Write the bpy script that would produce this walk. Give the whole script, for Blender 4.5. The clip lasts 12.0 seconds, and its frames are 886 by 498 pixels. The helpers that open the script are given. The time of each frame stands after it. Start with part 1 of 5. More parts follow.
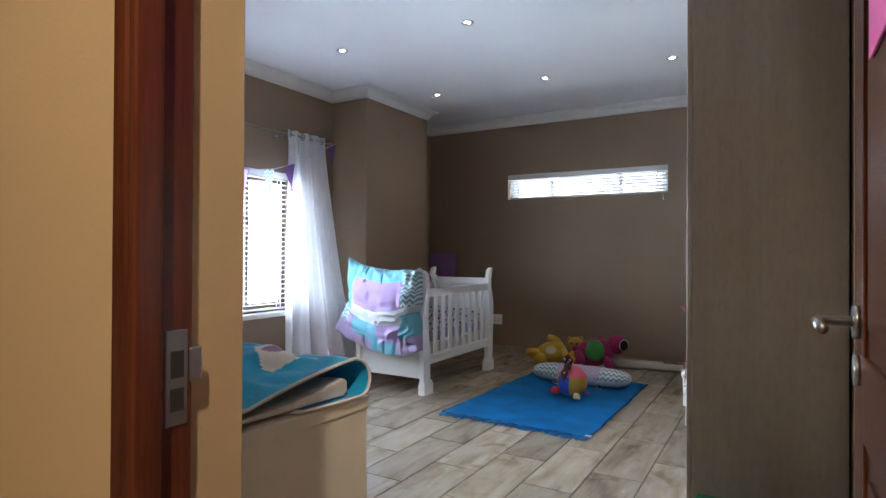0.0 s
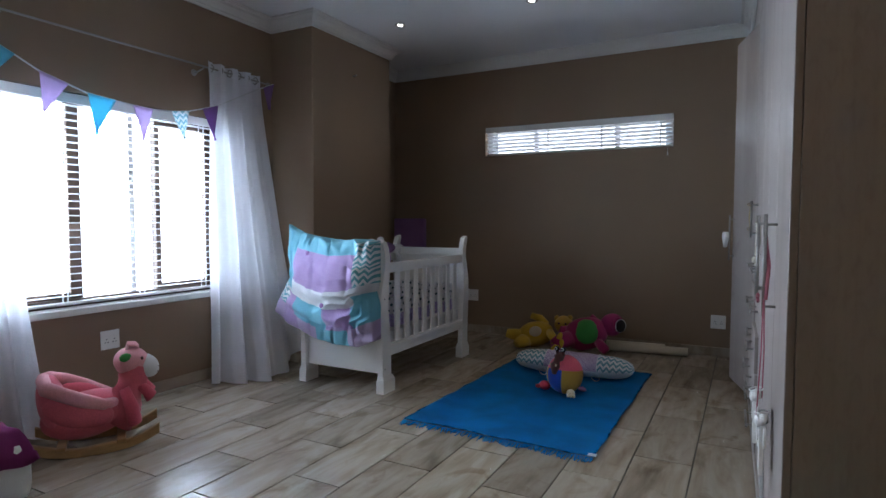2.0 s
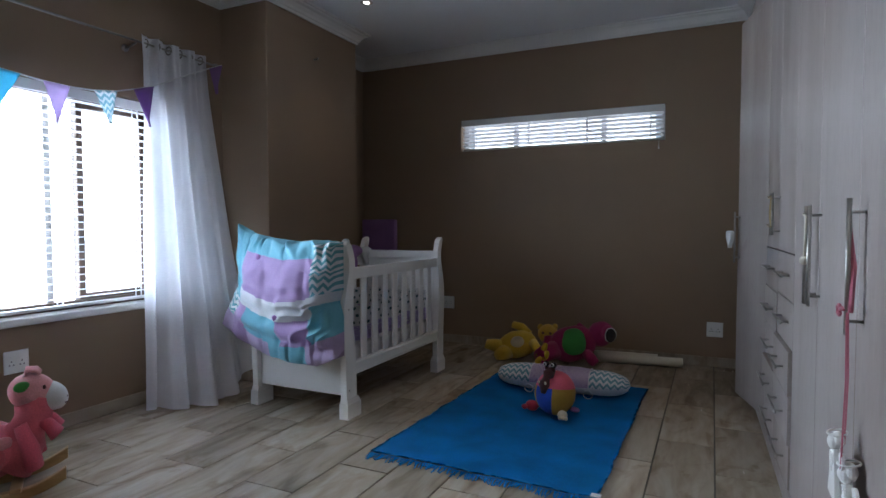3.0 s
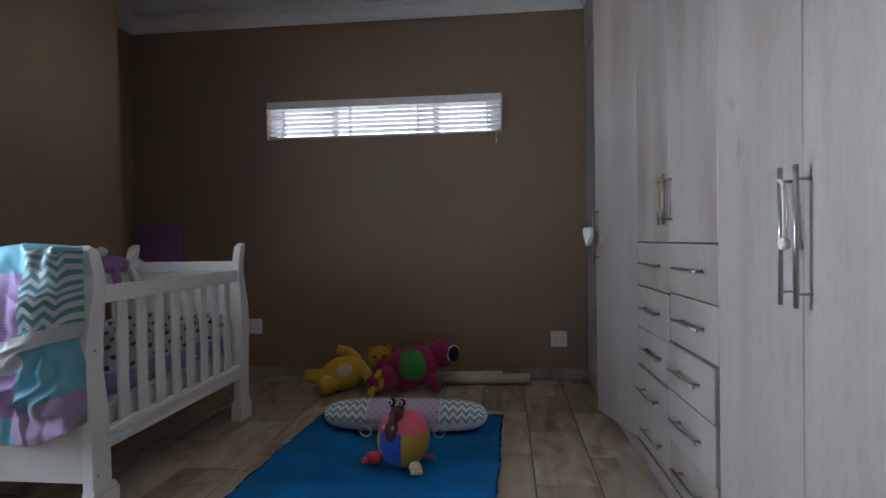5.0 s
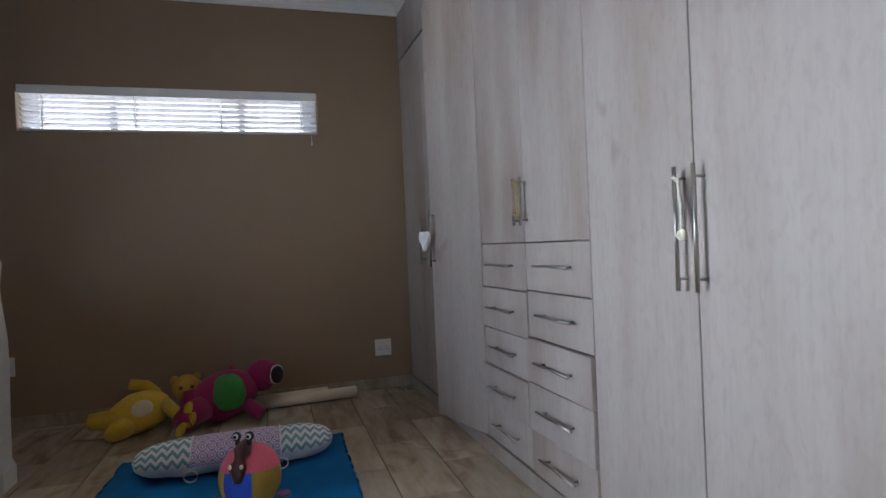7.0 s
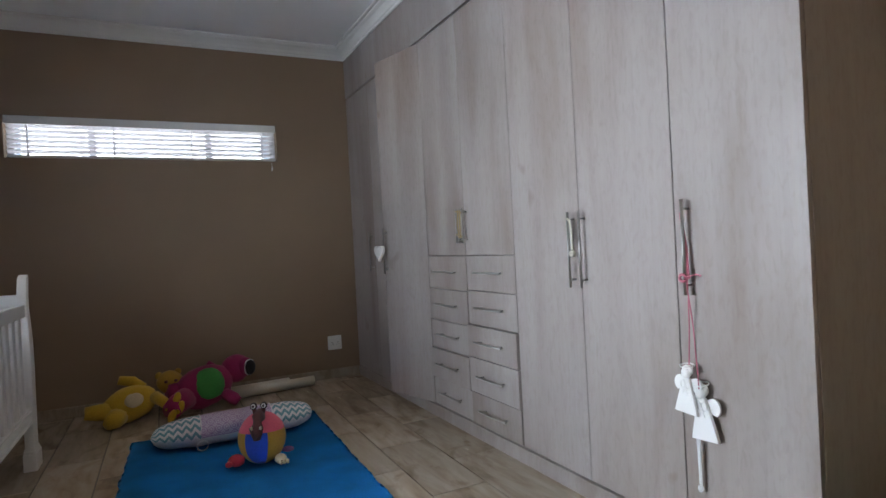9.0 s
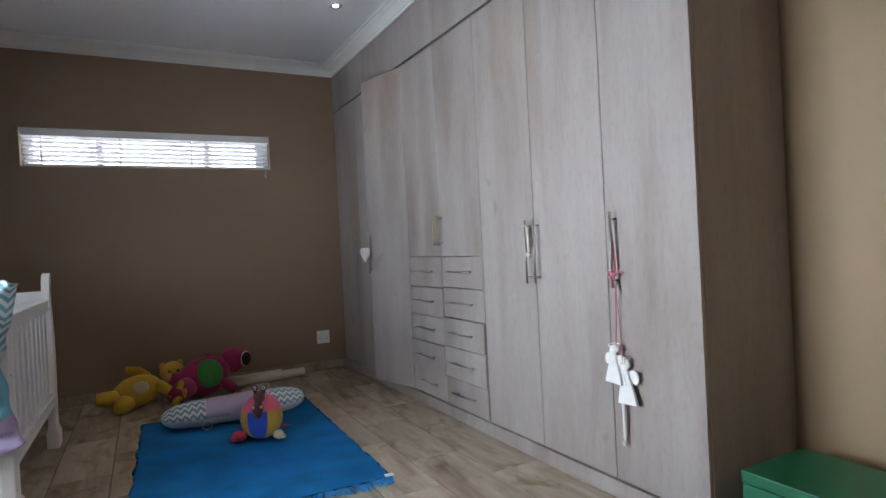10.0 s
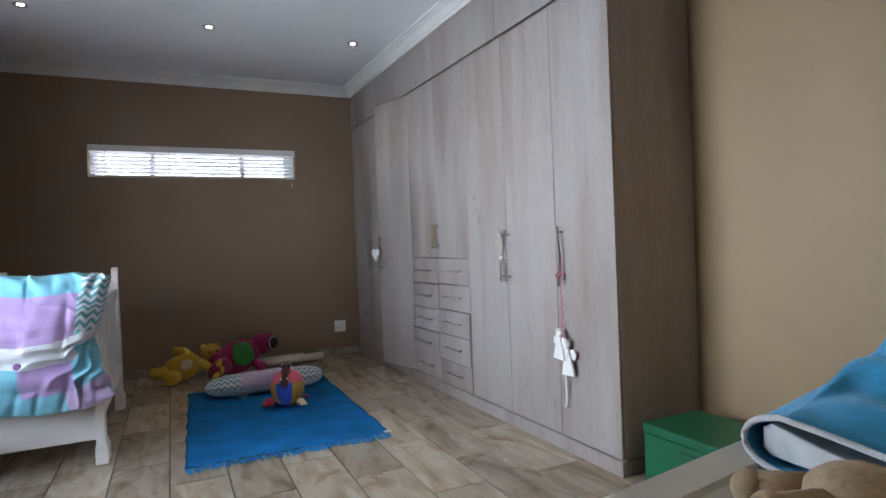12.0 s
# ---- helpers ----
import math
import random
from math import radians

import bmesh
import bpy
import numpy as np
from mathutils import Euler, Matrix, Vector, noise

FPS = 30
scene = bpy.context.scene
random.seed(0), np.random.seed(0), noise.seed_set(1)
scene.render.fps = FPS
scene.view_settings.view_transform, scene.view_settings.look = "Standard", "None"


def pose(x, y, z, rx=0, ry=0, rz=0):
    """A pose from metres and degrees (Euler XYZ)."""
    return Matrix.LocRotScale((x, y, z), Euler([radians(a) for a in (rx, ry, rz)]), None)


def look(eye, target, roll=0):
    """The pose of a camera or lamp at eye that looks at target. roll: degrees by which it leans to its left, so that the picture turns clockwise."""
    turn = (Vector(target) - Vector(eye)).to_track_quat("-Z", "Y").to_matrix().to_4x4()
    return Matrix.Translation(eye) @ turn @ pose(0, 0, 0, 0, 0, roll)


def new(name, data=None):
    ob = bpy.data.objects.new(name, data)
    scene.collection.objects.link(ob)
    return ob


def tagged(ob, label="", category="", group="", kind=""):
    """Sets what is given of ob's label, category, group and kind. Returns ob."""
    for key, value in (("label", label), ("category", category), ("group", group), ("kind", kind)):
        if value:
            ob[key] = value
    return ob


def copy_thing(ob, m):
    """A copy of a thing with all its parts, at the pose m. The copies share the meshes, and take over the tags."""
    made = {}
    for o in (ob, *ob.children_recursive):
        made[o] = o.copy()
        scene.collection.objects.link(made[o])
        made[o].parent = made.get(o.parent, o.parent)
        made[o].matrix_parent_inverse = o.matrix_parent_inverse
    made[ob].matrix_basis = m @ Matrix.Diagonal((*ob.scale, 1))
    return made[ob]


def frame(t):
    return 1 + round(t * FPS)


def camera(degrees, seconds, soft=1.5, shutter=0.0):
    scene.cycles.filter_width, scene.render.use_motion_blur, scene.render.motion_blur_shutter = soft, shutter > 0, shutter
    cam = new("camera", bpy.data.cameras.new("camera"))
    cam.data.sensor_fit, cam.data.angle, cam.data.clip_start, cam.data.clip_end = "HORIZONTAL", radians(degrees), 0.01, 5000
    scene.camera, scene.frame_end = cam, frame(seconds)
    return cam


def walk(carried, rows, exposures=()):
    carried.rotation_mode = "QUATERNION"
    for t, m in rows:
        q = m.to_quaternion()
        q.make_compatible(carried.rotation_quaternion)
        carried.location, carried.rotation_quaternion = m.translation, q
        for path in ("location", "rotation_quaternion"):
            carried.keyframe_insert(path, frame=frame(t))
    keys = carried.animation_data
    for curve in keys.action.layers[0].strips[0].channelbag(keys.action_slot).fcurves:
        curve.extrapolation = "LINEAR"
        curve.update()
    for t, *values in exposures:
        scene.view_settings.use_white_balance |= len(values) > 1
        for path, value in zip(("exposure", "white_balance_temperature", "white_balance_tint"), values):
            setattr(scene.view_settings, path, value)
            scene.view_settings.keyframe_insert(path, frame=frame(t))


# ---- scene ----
cam = camera(75.5, 12.0)
PATH = [
    (0, (0.076, 0.060, 1.148), (-0.939, 1.783, 1.161), 0.3),
    (0.5, (-0.006, 0.217, 1.124), (-1.010, 1.947, 1.073), 0.2),
    (1, (-0.104, 0.436, 1.134), (-1.095, 2.171, 1.048), 0.2),
    (1.5, (-0.223, 0.669, 1.125), (-1.184, 2.421, 1.025), 0.1),
    (2, (-0.321, 0.888, 1.131), (-1.258, 2.652, 1.031), 0.1),
    (2.5, (-0.429, 1.095, 1.120), (-1.337, 2.875, 1.026), 0.0),
    (4.5, (-0.827, 1.875, 1.007), (-1.259, 3.827, 0.967), -0.5),
    (5, (-0.886, 2.031, 1.005), (-1.102, 4.019, 0.972), -0.9),
    (5.5, (-0.949, 2.167, 0.993), (-1.016, 4.166, 0.966), -1.2),
    (6, (-1.008, 2.255, 0.982), (-0.874, 4.251, 0.961), -1.6),
    (6.5, (-1.117, 2.273, 0.978), (-0.696, 4.228, 0.962), -2.1),
    (7, (-1.219, 2.194, 0.988), (-0.651, 4.111, 0.971), -2.5),
    (9, (-1.731, 1.531, 1.051), (-0.856, 3.329, 1.032), -3.0),
    (9.5, (-1.807, 1.325, 1.053), (-0.913, 3.115, 1.039), -3.0),
    (10, (-1.885, 1.137, 1.056), (-0.960, 2.910, 1.039), -2.9),
    (10.5, (-1.909, 0.958, 1.058), (-0.981, 2.729, 1.039), -2.7),
    (11, (-1.950, 0.782, 1.074), (-1.032, 2.558, 1.052), -2.6),
    (11.5, (-2.000, 0.607, 1.075), (-1.100, 2.393, 1.052), -2.4),
    (12, (-2.032, 0.460, 1.090), (-1.173, 2.266, 1.068), -2.2),
]
EXPOSURES = [(0.0, 1.35, 6200, 10), (0.5, 1.2, 6150, 10), (1.0, 0.9, 6100, 10), (1.5, 0.67, 6050, 10), (2.5, 0.36, 6050, 10), (4.5, 0.43, 6280, 11), (5.5, 0.8, 6400, 12), (6.0, 1.05, 6400, 12), (7.0, 0.84, 6460, 12), (9.0, 0.84, 6560, 12), (10.0, 0.96, 6560, 12), (11.0, 1.0, 6540, 12), (12.0, 1.0, 6430, 11)]
walk(cam, [(t, look(eye, target, roll)) for t, eye, target, roll in PATH], EXPOSURES)

# ---- light: sky, sun, window light, downlights ----
world = bpy.data.worlds.new("sky")
scene.world = world
world.use_nodes = True
wn = world.node_tree.nodes
sky = wn.new("ShaderNodeTexSky")
sky.sky_type = "NISHITA"
sky.sun_disc = False
sky.sun_elevation, sky.sun_rotation = radians(58), radians(60)
wn["Background"].inputs["Strength"].default_value = 0.12
world.node_tree.links.new(sky.outputs[0], wn["Background"].inputs["Color"])
sun_data = bpy.data.lights.new("sun", "SUN")
sun_data.energy, sun_data.angle, sun_data.color = 3.5, radians(0.5), (1.0, 0.95, 0.88)
sun = new("sun", sun_data)
sun.matrix_world = look((6, 4, 12), (0, 0, 0))


def area(name, where, target, w, h, power, color):
    d = bpy.data.lights.new(name, "AREA")
    d.shape, d.size, d.size_y, d.energy, d.color = "RECTANGLE", w, h, power, color
    d.spread = radians(150)
    ob = new(name, d)
    ob.matrix_world = look(where, target)
    return ob


area("window_daylight", (-4.02, 3.12, 1.26), (-1.0, 3.12, 0.80), 1.76, 1.42, 102, (0.74, 0.87, 1.0))
area("small_window_daylight", (-1.78, 6.335, 1.92), (-1.78, 3.0, 1.6), 1.6, 0.26, 4, (0.88, 0.94, 1.0))

# ---- materials ----


def node_mat(name):
    m = bpy.data.materials.new(name)
    m.use_nodes = True
    nt = m.node_tree
    return m, nt, nt.nodes["Principled BSDF"]


def link(nt, a, b):
    nt.links.new(a, b)


def value_noise(nt, scale, detail=4, stretch=(1, 1, 1), coord="Object", distort=0.0, shift=None):
    tc = nt.nodes.new("ShaderNodeTexCoord")
    mp = nt.nodes.new("ShaderNodeMapping")
    mp.inputs["Scale"].default_value = stretch
    link(nt, tc.outputs[coord], mp.inputs["Vector"])
    if shift is not None:
        link(nt, shift, mp.inputs["Location"])
    n = nt.nodes.new("ShaderNodeTexNoise")
    n.inputs["Scale"].default_value, n.inputs["Detail"].default_value = scale, detail
    n.inputs["Distortion"].default_value = distort
    link(nt, mp.outputs[0], n.inputs["Vector"])
    return n.outputs["Fac"]


def ramp(nt, fac, stops):
    r = nt.nodes.new("ShaderNodeValToRGB")
    el = r.color_ramp.elements
    while len(el) < len(stops):
        el.new(0.5)
    for e, (p, c) in zip(el, stops):
        e.position, e.color = p, (*c, 1)
    link(nt, fac, r.inputs["Fac"])
    return r.outputs["Color"]


def mix(nt, a, b, fac, mode="MIX"):
    m = nt.nodes.new("ShaderNodeMix")
    m.data_type, m.blend_type = "RGBA", mode
    for sock, v in ((m.inputs["A"], a), (m.inputs["B"], b), (m.inputs["Factor"], fac)):
        if isinstance(v, (tuple, float, int)):
            sock.default_value = (*v, 1) if isinstance(v, tuple) else v
        else:
            link(nt, v, sock)
    return m.outputs["Result"]


def math_node(nt, op, a, b=0.0, c=0.0):
    m = nt.nodes.new("ShaderNodeMath")
    m.operation = op
    for sock, v in zip(m.inputs, (a, b, c)):
        if isinstance(v, (float, int)):
            sock.default_value = v
        else:
            link(nt, v, sock)
    return m.outputs[0]


def bump(nt, bsdf, fac, strength, dist=0.002):
    b = nt.nodes.new("ShaderNodeBump")
    b.inputs["Strength"].default_value, b.inputs["Distance"].default_value = strength, dist
    link(nt, fac, b.inputs["Height"])
    link(nt, b.outputs[0], bsdf.inputs["Normal"])


def scaled(c, k):
    return tuple(min(1.0, v * k) for v in c)


def surface(name, base, rough=0.6, vary=0.1, scale=2.5, fine=90, bumpy=0.15, metal=0.0, sheen=0.0, dist=0.002):
    """Plain material with large stains and fine grain."""
    m, nt, bs = node_mat(name)
    big = value_noise(nt, scale, 5)
    small = value_noise(nt, fine, 3)
    c1 = ramp(nt, big, [(0.3, scaled(base, 1 - vary)), (0.7, scaled(base, 1 + vary))])
    c2 = ramp(nt, small, [(0.25, (1 - vary * 0.6,) * 3), (0.75, (1.0,) * 3)])
    link(nt, mix(nt, c1, c2, 1.0, "MULTIPLY"), bs.inputs["Base Color"])
    r = nt.nodes.new("ShaderNodeMapRange")
    link(nt, big, r.inputs["Value"])
    r.inputs["To Min"].default_value, r.inputs["To Max"].default_value = max(0.05, rough - 0.08), min(1.0, rough + 0.08)
    link(nt, r.outputs[0], bs.inputs["Roughness"])
    bs.inputs["Metallic"].default_value = metal
    if sheen:
        bs.inputs["Sheen Weight"].default_value = sheen
    if bumpy:
        bump(nt, bs, small, bumpy, dist)
    return m


def woodgrain(name, dark, light, rough, stretch, scale, bumpy=0.1, streak=0.35):
    m, nt, bs = node_mat(name)
    info = nt.nodes.new("ShaderNodeObjectInfo")
    comb = nt.nodes.new("ShaderNodeCombineXYZ")
    k = math_node(nt, "MULTIPLY", info.outputs["Random"], 37.0)
    for i in range(3):
        link(nt, k, comb.inputs[i])
    a = value_noise(nt, scale, 6, stretch, "Object", 0.6, comb.outputs[0])
    b = value_noise(nt, scale * 7, 4, stretch, "Object", 0.2, comb.outputs[0])
    c = mix(nt, ramp(nt, a, [(0.3, dark), (0.62, light)]), ramp(nt, b, [(0.3, scaled(dark, 0.95)), (0.7, scaled(light, 1.02))]), streak)
    link(nt, c, bs.inputs["Base Color"])
    bs.inputs["Roughness"].default_value = rough
    bump(nt, bs, b, bumpy, 0.001)
    return m


def laminate():
    """Whitewashed wood print: broad soft boards, cloudy warm stains, fine fibres and a few small knots."""
    m, nt, bs = node_mat("whitewashed wood laminate")
    info = nt.nodes.new("ShaderNodeObjectInfo")
    comb = nt.nodes.new("ShaderNodeCombineXYZ")
    for i, k in enumerate((37.0, 23.0, 51.0)):
        link(nt, math_node(nt, "MULTIPLY", info.outputs["Random"], k), comb.inputs[i])
    at = comb.outputs[0]
    board = value_noise(nt, 1.7, 2, (2.4, 2.4, 0.16), "Object", 0.4, at)
    cloud = value_noise(nt, 1.6, 4, (2.3, 2.3, 0.42), "Object", 0.35, at)
    fibre = value_noise(nt, 26, 4, (3.0, 3.0, 0.06), "Object", 0.4, at)
    knot = value_noise(nt, 6.5, 1, (1.0, 1.0, 0.62), "Object", 0.5, at)
    c = ramp(nt, board, [(0.34, (0.275, 0.226, 0.203)), (0.62, (0.352, 0.306, 0.287))])
    c = mix(nt, c, ramp(nt, cloud, [(0.34, (0.225, 0.174, 0.150)), (0.50, (0.325, 0.285, 0.268)), (0.66, (0.385, 0.350, 0.338))]), 0.55)
    c = mix(nt, c, ramp(nt, fibre, [(0.30, (0.90, 0.885, 0.875)), (0.62, (1.03, 1.03, 1.03))]), 0.4, "MULTIPLY")
    fleck = value_noise(nt, 60, 3, (1.0, 1.0, 0.35), "Object", 0.6, at)
    c = mix(nt, c, ramp(nt, fleck, [(0.28, (0.80, 0.77, 0.75)), (0.52, (0.97, 0.97, 0.97))]), 0.55, "MULTIPLY")
    c = mix(nt, c, ramp(nt, knot, [(0.74, (1, 1, 1)), (0.80, (0.66, 0.57, 0.51))]), 0.6, "MULTIPLY")
    link(nt, c, bs.inputs["Base Color"])
    bs.inputs["Roughness"].default_value = 0.38
    bump(nt, bs, fibre, 0.05, 0.0006)
    return m


M = {}
M["wall"] = surface("taupe wall paint", (0.275, 0.190, 0.122), 0.62, 0.05, 1.4, 220, 0.12)
M["tan"] = surface("light tan wall paint", (0.285, 0.190, 0.104), 0.6, 0.05, 1.4, 220, 0.12)
M["corridor"] = surface("tan wall paint", (0.55, 0.42, 0.26), 0.6, 0.05, 1.5, 220, 0.12)
M["ceiling"] = surface("white ceiling paint", (0.84, 0.85, 0.87), 0.8, 0.03, 1.0, 150, 0.08)
M["cornice"] = surface("white cornice plaster", (0.74, 0.73, 0.71), 0.6, 0.04, 3, 120, 0.06)
M["white"] = surface("white lacquer", (0.80, 0.79, 0.77), 0.32, 0.03, 4, 80, 0.04)
M["cream"] = surface("cream painted board", (0.72, 0.69, 0.62), 0.4, 0.04, 3, 90, 0.05)
M["plastic"] = surface("white plastic", (0.82, 0.82, 0.80), 0.3, 0.02, 8, 60, 0.0)
# near-black that paints in the shade of holes and slots
M["dark"] = surface("shaded gap black", (0.03, 0.03, 0.03), 0.7, 0.1, 8, 60, 0.0)
M["steel"] = surface("brushed steel", (0.40, 0.385, 0.365), 0.32, 0.06, 12, 300, 0.05, 1.0)
M["grout"] = surface("grey brown grout", (0.10, 0.085, 0.07), 0.85, 0.15, 6, 200, 0.3)
M["brownwood"] = woodgrain("varnished mahogany", (0.055, 0.014, 0.007), (0.13, 0.036, 0.016), 0.25, (14, 14, 1), 2.2)
M["frame"] = surface("dark brown window frame", (0.085, 0.045, 0.028), 0.4, 0.1, 4, 80, 0.06)
M["wardrobe"] = laminate()
M["crib"] = M["white"]


def tile_material():
    m, nt, bs = node_mat("wood look porcelain")
    info = nt.nodes.new("ShaderNodeObjectInfo")
    rnd = info.outputs["Random"]
    comb = nt.nodes.new("ShaderNodeCombineXYZ")
    for i, k in enumerate((91.0, 53.0, 17.0)):
        link(nt, math_node(nt, "MULTIPLY", rnd, k), comb.inputs[i])
    grain = value_noise(nt, 2.6, 5, (2.8, 0.7, 1), "Object", 1.1, comb.outputs[0])
    fine = value_noise(nt, 11, 5, (3.2, 0.5, 1), "Object", 0.3, comb.outputs[0])
    blot = value_noise(nt, 3.4, 5, (1.6, 1.0, 1), "Object", 1.4, comb.outputs[0])
    c = ramp(nt, grain, [(0.27, (0.20, 0.145, 0.10)), (0.43, (0.36, 0.29, 0.21)), (0.60, (0.47, 0.405, 0.32))])
    c = mix(nt, c, ramp(nt, fine, [(0.3, (0.28, 0.23, 0.18)), (0.65, (0.48, 0.42, 0.335))]), 0.3)
    c = mix(nt, c, ramp(nt, blot, [(0.56, (1, 1, 1)), (0.72, (0.50, 0.40, 0.30))]), 0.6, "MULTIPLY")
    tone = nt.nodes.new("ShaderNodeMapRange")
    link(nt, rnd, tone.inputs["Value"])
    tone.inputs["To Min"].default_value, tone.inputs["To Max"].default_value = 0.82, 1.12
    hs = nt.nodes.new("ShaderNodeHueSaturation")
    link(nt, c, hs.inputs["Color"])
    link(nt, tone.outputs[0], hs.inputs["Value"])
    link(nt, hs.outputs[0], bs.inputs["Base Color"])
    r = nt.nodes.new("ShaderNodeMapRange")
    link(nt, fine, r.inputs["Value"])
    r.inputs["To Min"].default_value, r.inputs["To Max"].default_value = 0.15, 0.32
    link(nt, r.outputs[0], bs.inputs["Roughness"])
    bump(nt, bs, fine, 0.12, 0.001)
    return m


M["tile"] = tile_material()


def glow(name, color, strength):
    m, nt, bs = node_mat(name)
    bs.inputs["Base Color"].default_value = (*color, 1)
    bs.inputs["Emission Color"].default_value = (*color, 1)
    bs.inputs["Emission Strength"].default_value = strength
    return m


M["lamp"] = glow("lit downlight lens", (1.0, 0.95, 0.86), 9.0)


def glass_material():
    m, nt, bs = node_mat("window glass")
    bs.inputs["Transmission Weight"].default_value = 1.0
    bs.inputs["Roughness"].default_value = 0.0
    bs.inputs["IOR"].default_value = 1.45
    return m


M["glass"] = glass_material()


def cloth_material(name, base, thin=0.0, vary=0.08, weave=260, rough=0.9, bumpy=0.25, sheen=0.12):
    m, nt, bs = node_mat(name)
    w = value_noise(nt, weave, 2)
    big = value_noise(nt, 5, 4)
    c = mix(nt, ramp(nt, big, [(0.3, scaled(base, 1 - vary)), (0.7, scaled(base, 1 + vary))]),
            ramp(nt, w, [(0.3, (0.82,) * 3), (0.7, (1,) * 3)]), 1.0, "MULTIPLY")
    link(nt, c, bs.inputs["Base Color"])
    bs.inputs["Roughness"].default_value = rough
    bs.inputs["Sheen Weight"].default_value = sheen
    bump(nt, bs, w, bumpy, 0.0015)
    if thin:
        tr = nt.nodes.new("ShaderNodeBsdfTranslucent")
        link(nt, c, tr.inputs["Color"])
        ms = nt.nodes.new("ShaderNodeMixShader")
        ms.inputs[0].default_value = thin
        link(nt, bs.outputs[0], ms.inputs[1])
        link(nt, tr.outputs[0], ms.inputs[2])
        link(nt, ms.outputs[0], nt.nodes["Material Output"].inputs["Surface"])
    return m


M["curtain"] = cloth_material("white curtain voile", (0.86, 0.86, 0.90), 0.40, 0.03)
M["blind"] = cloth_material("white blind slat", (0.90, 0.90, 0.92), 0.65, 0.02, 40, 0.4, 0.0)
M["rug"] = cloth_material("turquoise cotton rug", (0.003, 0.265, 0.66), 0, 0.18, 150, 0.95, 0.6, 0.0)
M["pink"] = cloth_material("pink plush", (0.70, 0.15, 0.20), 0, 0.1, 150, 0.95, 0.5)
M["green"] = surface("green gloss paint", (0.006, 0.12, 0.055), 0.38, 0.08, 4, 90, 0.08)
M["bluefleece"] = cloth_material("blue fleece", (0.010, 0.40, 0.78), 0, 0.10, 120, 0.95, 0.5, 0.25)
M["whitecloth"] = cloth_material("white cotton", (0.76, 0.77, 0.78), 0, 0.05)
M["purple"] = cloth_material("purple fabric", (0.30, 0.15, 0.36), 0, 0.1)

# ---- mesh helpers ----


def bm_box(bm, x0, y0, z0, x1, y1, z1, bevel=0.0, segs=1):
    xs, ys, zs = sorted((x0, x1)), sorted((y0, y1)), sorted((z0, z1))
    v = [bm.verts.new((x, y, z)) for z in zs for y in ys for x in xs]
    fs = [bm.faces.new([v[i] for i in q]) for q in ((0, 2, 3, 1), (4, 5, 7, 6), (0, 1, 5, 4), (2, 6, 7, 3), (0, 4, 6, 2), (1, 3, 7, 5))]
    if bevel:
        es = {e for f in fs for e in f.edges}
        bmesh.ops.bevel(bm, geom=list(es), offset=bevel, segments=segs, profile=0.6, affect="EDGES")
    return bm


def box(x0, y0, z0, x1, y1, z1, bevel=0.0, segs=1):
    return bm_box(bmesh.new(), x0, y0, z0, x1, y1, z1, bevel, segs)


def tube(points, radius, sides=10, bm=None, closed=False, taper=None):
    bm = bm or bmesh.new()
    pts = [Vector(p) for p in points]
    rings = []
    n = len(pts)
    for i, p in enumerate(pts):
        d = (pts[(i + 1) % n] - pts[i - 1]) if closed else (pts[min(i + 1, n - 1)] - pts[max(i - 1, 0)])
        d.normalize()
        up = Vector((0, 0, 1)) if abs(d.z) < 0.9 else Vector((1, 0, 0))
        a = d.cross(up).normalized()
        b = d.cross(a)
        r = radius * (taper[i] if taper else 1)
        rings.append([bm.verts.new(p + (a * math.cos(t) + b * math.sin(t)) * r) for t in (2 * math.pi * k / sides for k in range(sides))])
    pairs = list(zip(rings, rings[1:])) + ([(rings[-1], rings[0])] if closed else [])
    for r0, r1 in pairs:
        for k in range(sides):
            bm.faces.new((r0[k], r0[(k + 1) % sides], r1[(k + 1) % sides], r1[k]))
    if not closed:
        bm.faces.new(rings[0][::-1])
        bm.faces.new(rings[-1])
    bmesh.ops.recalc_face_normals(bm, faces=bm.faces)
    return bm


def ball(c, r, bm=None, u=20, v=12, turn=None):
    """Ellipsoid at c with radii r."""
    bm = bm or bmesh.new()
    m = Matrix.Translation(c) @ (turn or Matrix.Identity(4)) @ Matrix.Diagonal((*r, 1))
    bmesh.ops.create_uvsphere(bm, u_segments=u, v_segments=v, radius=1, matrix=m)
    return bm


def extrude_profile(profile, axis, a, b, bm=None, bevel=0.0):
    """Closed outline of 2D points, extruded along an axis from a to b."""
    bm = bm or bmesh.new()

    def place(p, k):
        return {"x": (k, p[0], p[1]), "y": (p[0], k, p[1]), "z": (p[0], p[1], k)}[axis]
    r0 = [bm.verts.new(place(p, a)) for p in profile]
    r1 = [bm.verts.new(place(p, b)) for p in profile]
    n = len(profile)
    fs = [bm.faces.new((r0[i], r0[(i + 1) % n], r1[(i + 1) % n], r1[i])) for i in range(n)]
    fs += [bm.faces.new(r0[::-1]), bm.faces.new(r1)]
    bmesh.ops.recalc_face_normals(bm, faces=fs)
    if bevel:
        es = {e for f in fs[-2:] for e in f.edges}
        bmesh.ops.bevel(bm, geom=list(es), offset=bevel, segments=2, profile=0.6, affect="EDGES")
    return bm


def mesh_ob(name, bm, material, smooth=False):
    me = bpy.data.meshes.new(name)
    bm.to_mesh(me)
    bm.free()
    for mt in material if isinstance(material, (list, tuple)) else [material]:
        me.materials.append(mt)
    if smooth:
        me.polygons.foreach_set("use_smooth", [True] * len(me.polygons))
    return new(name, me)


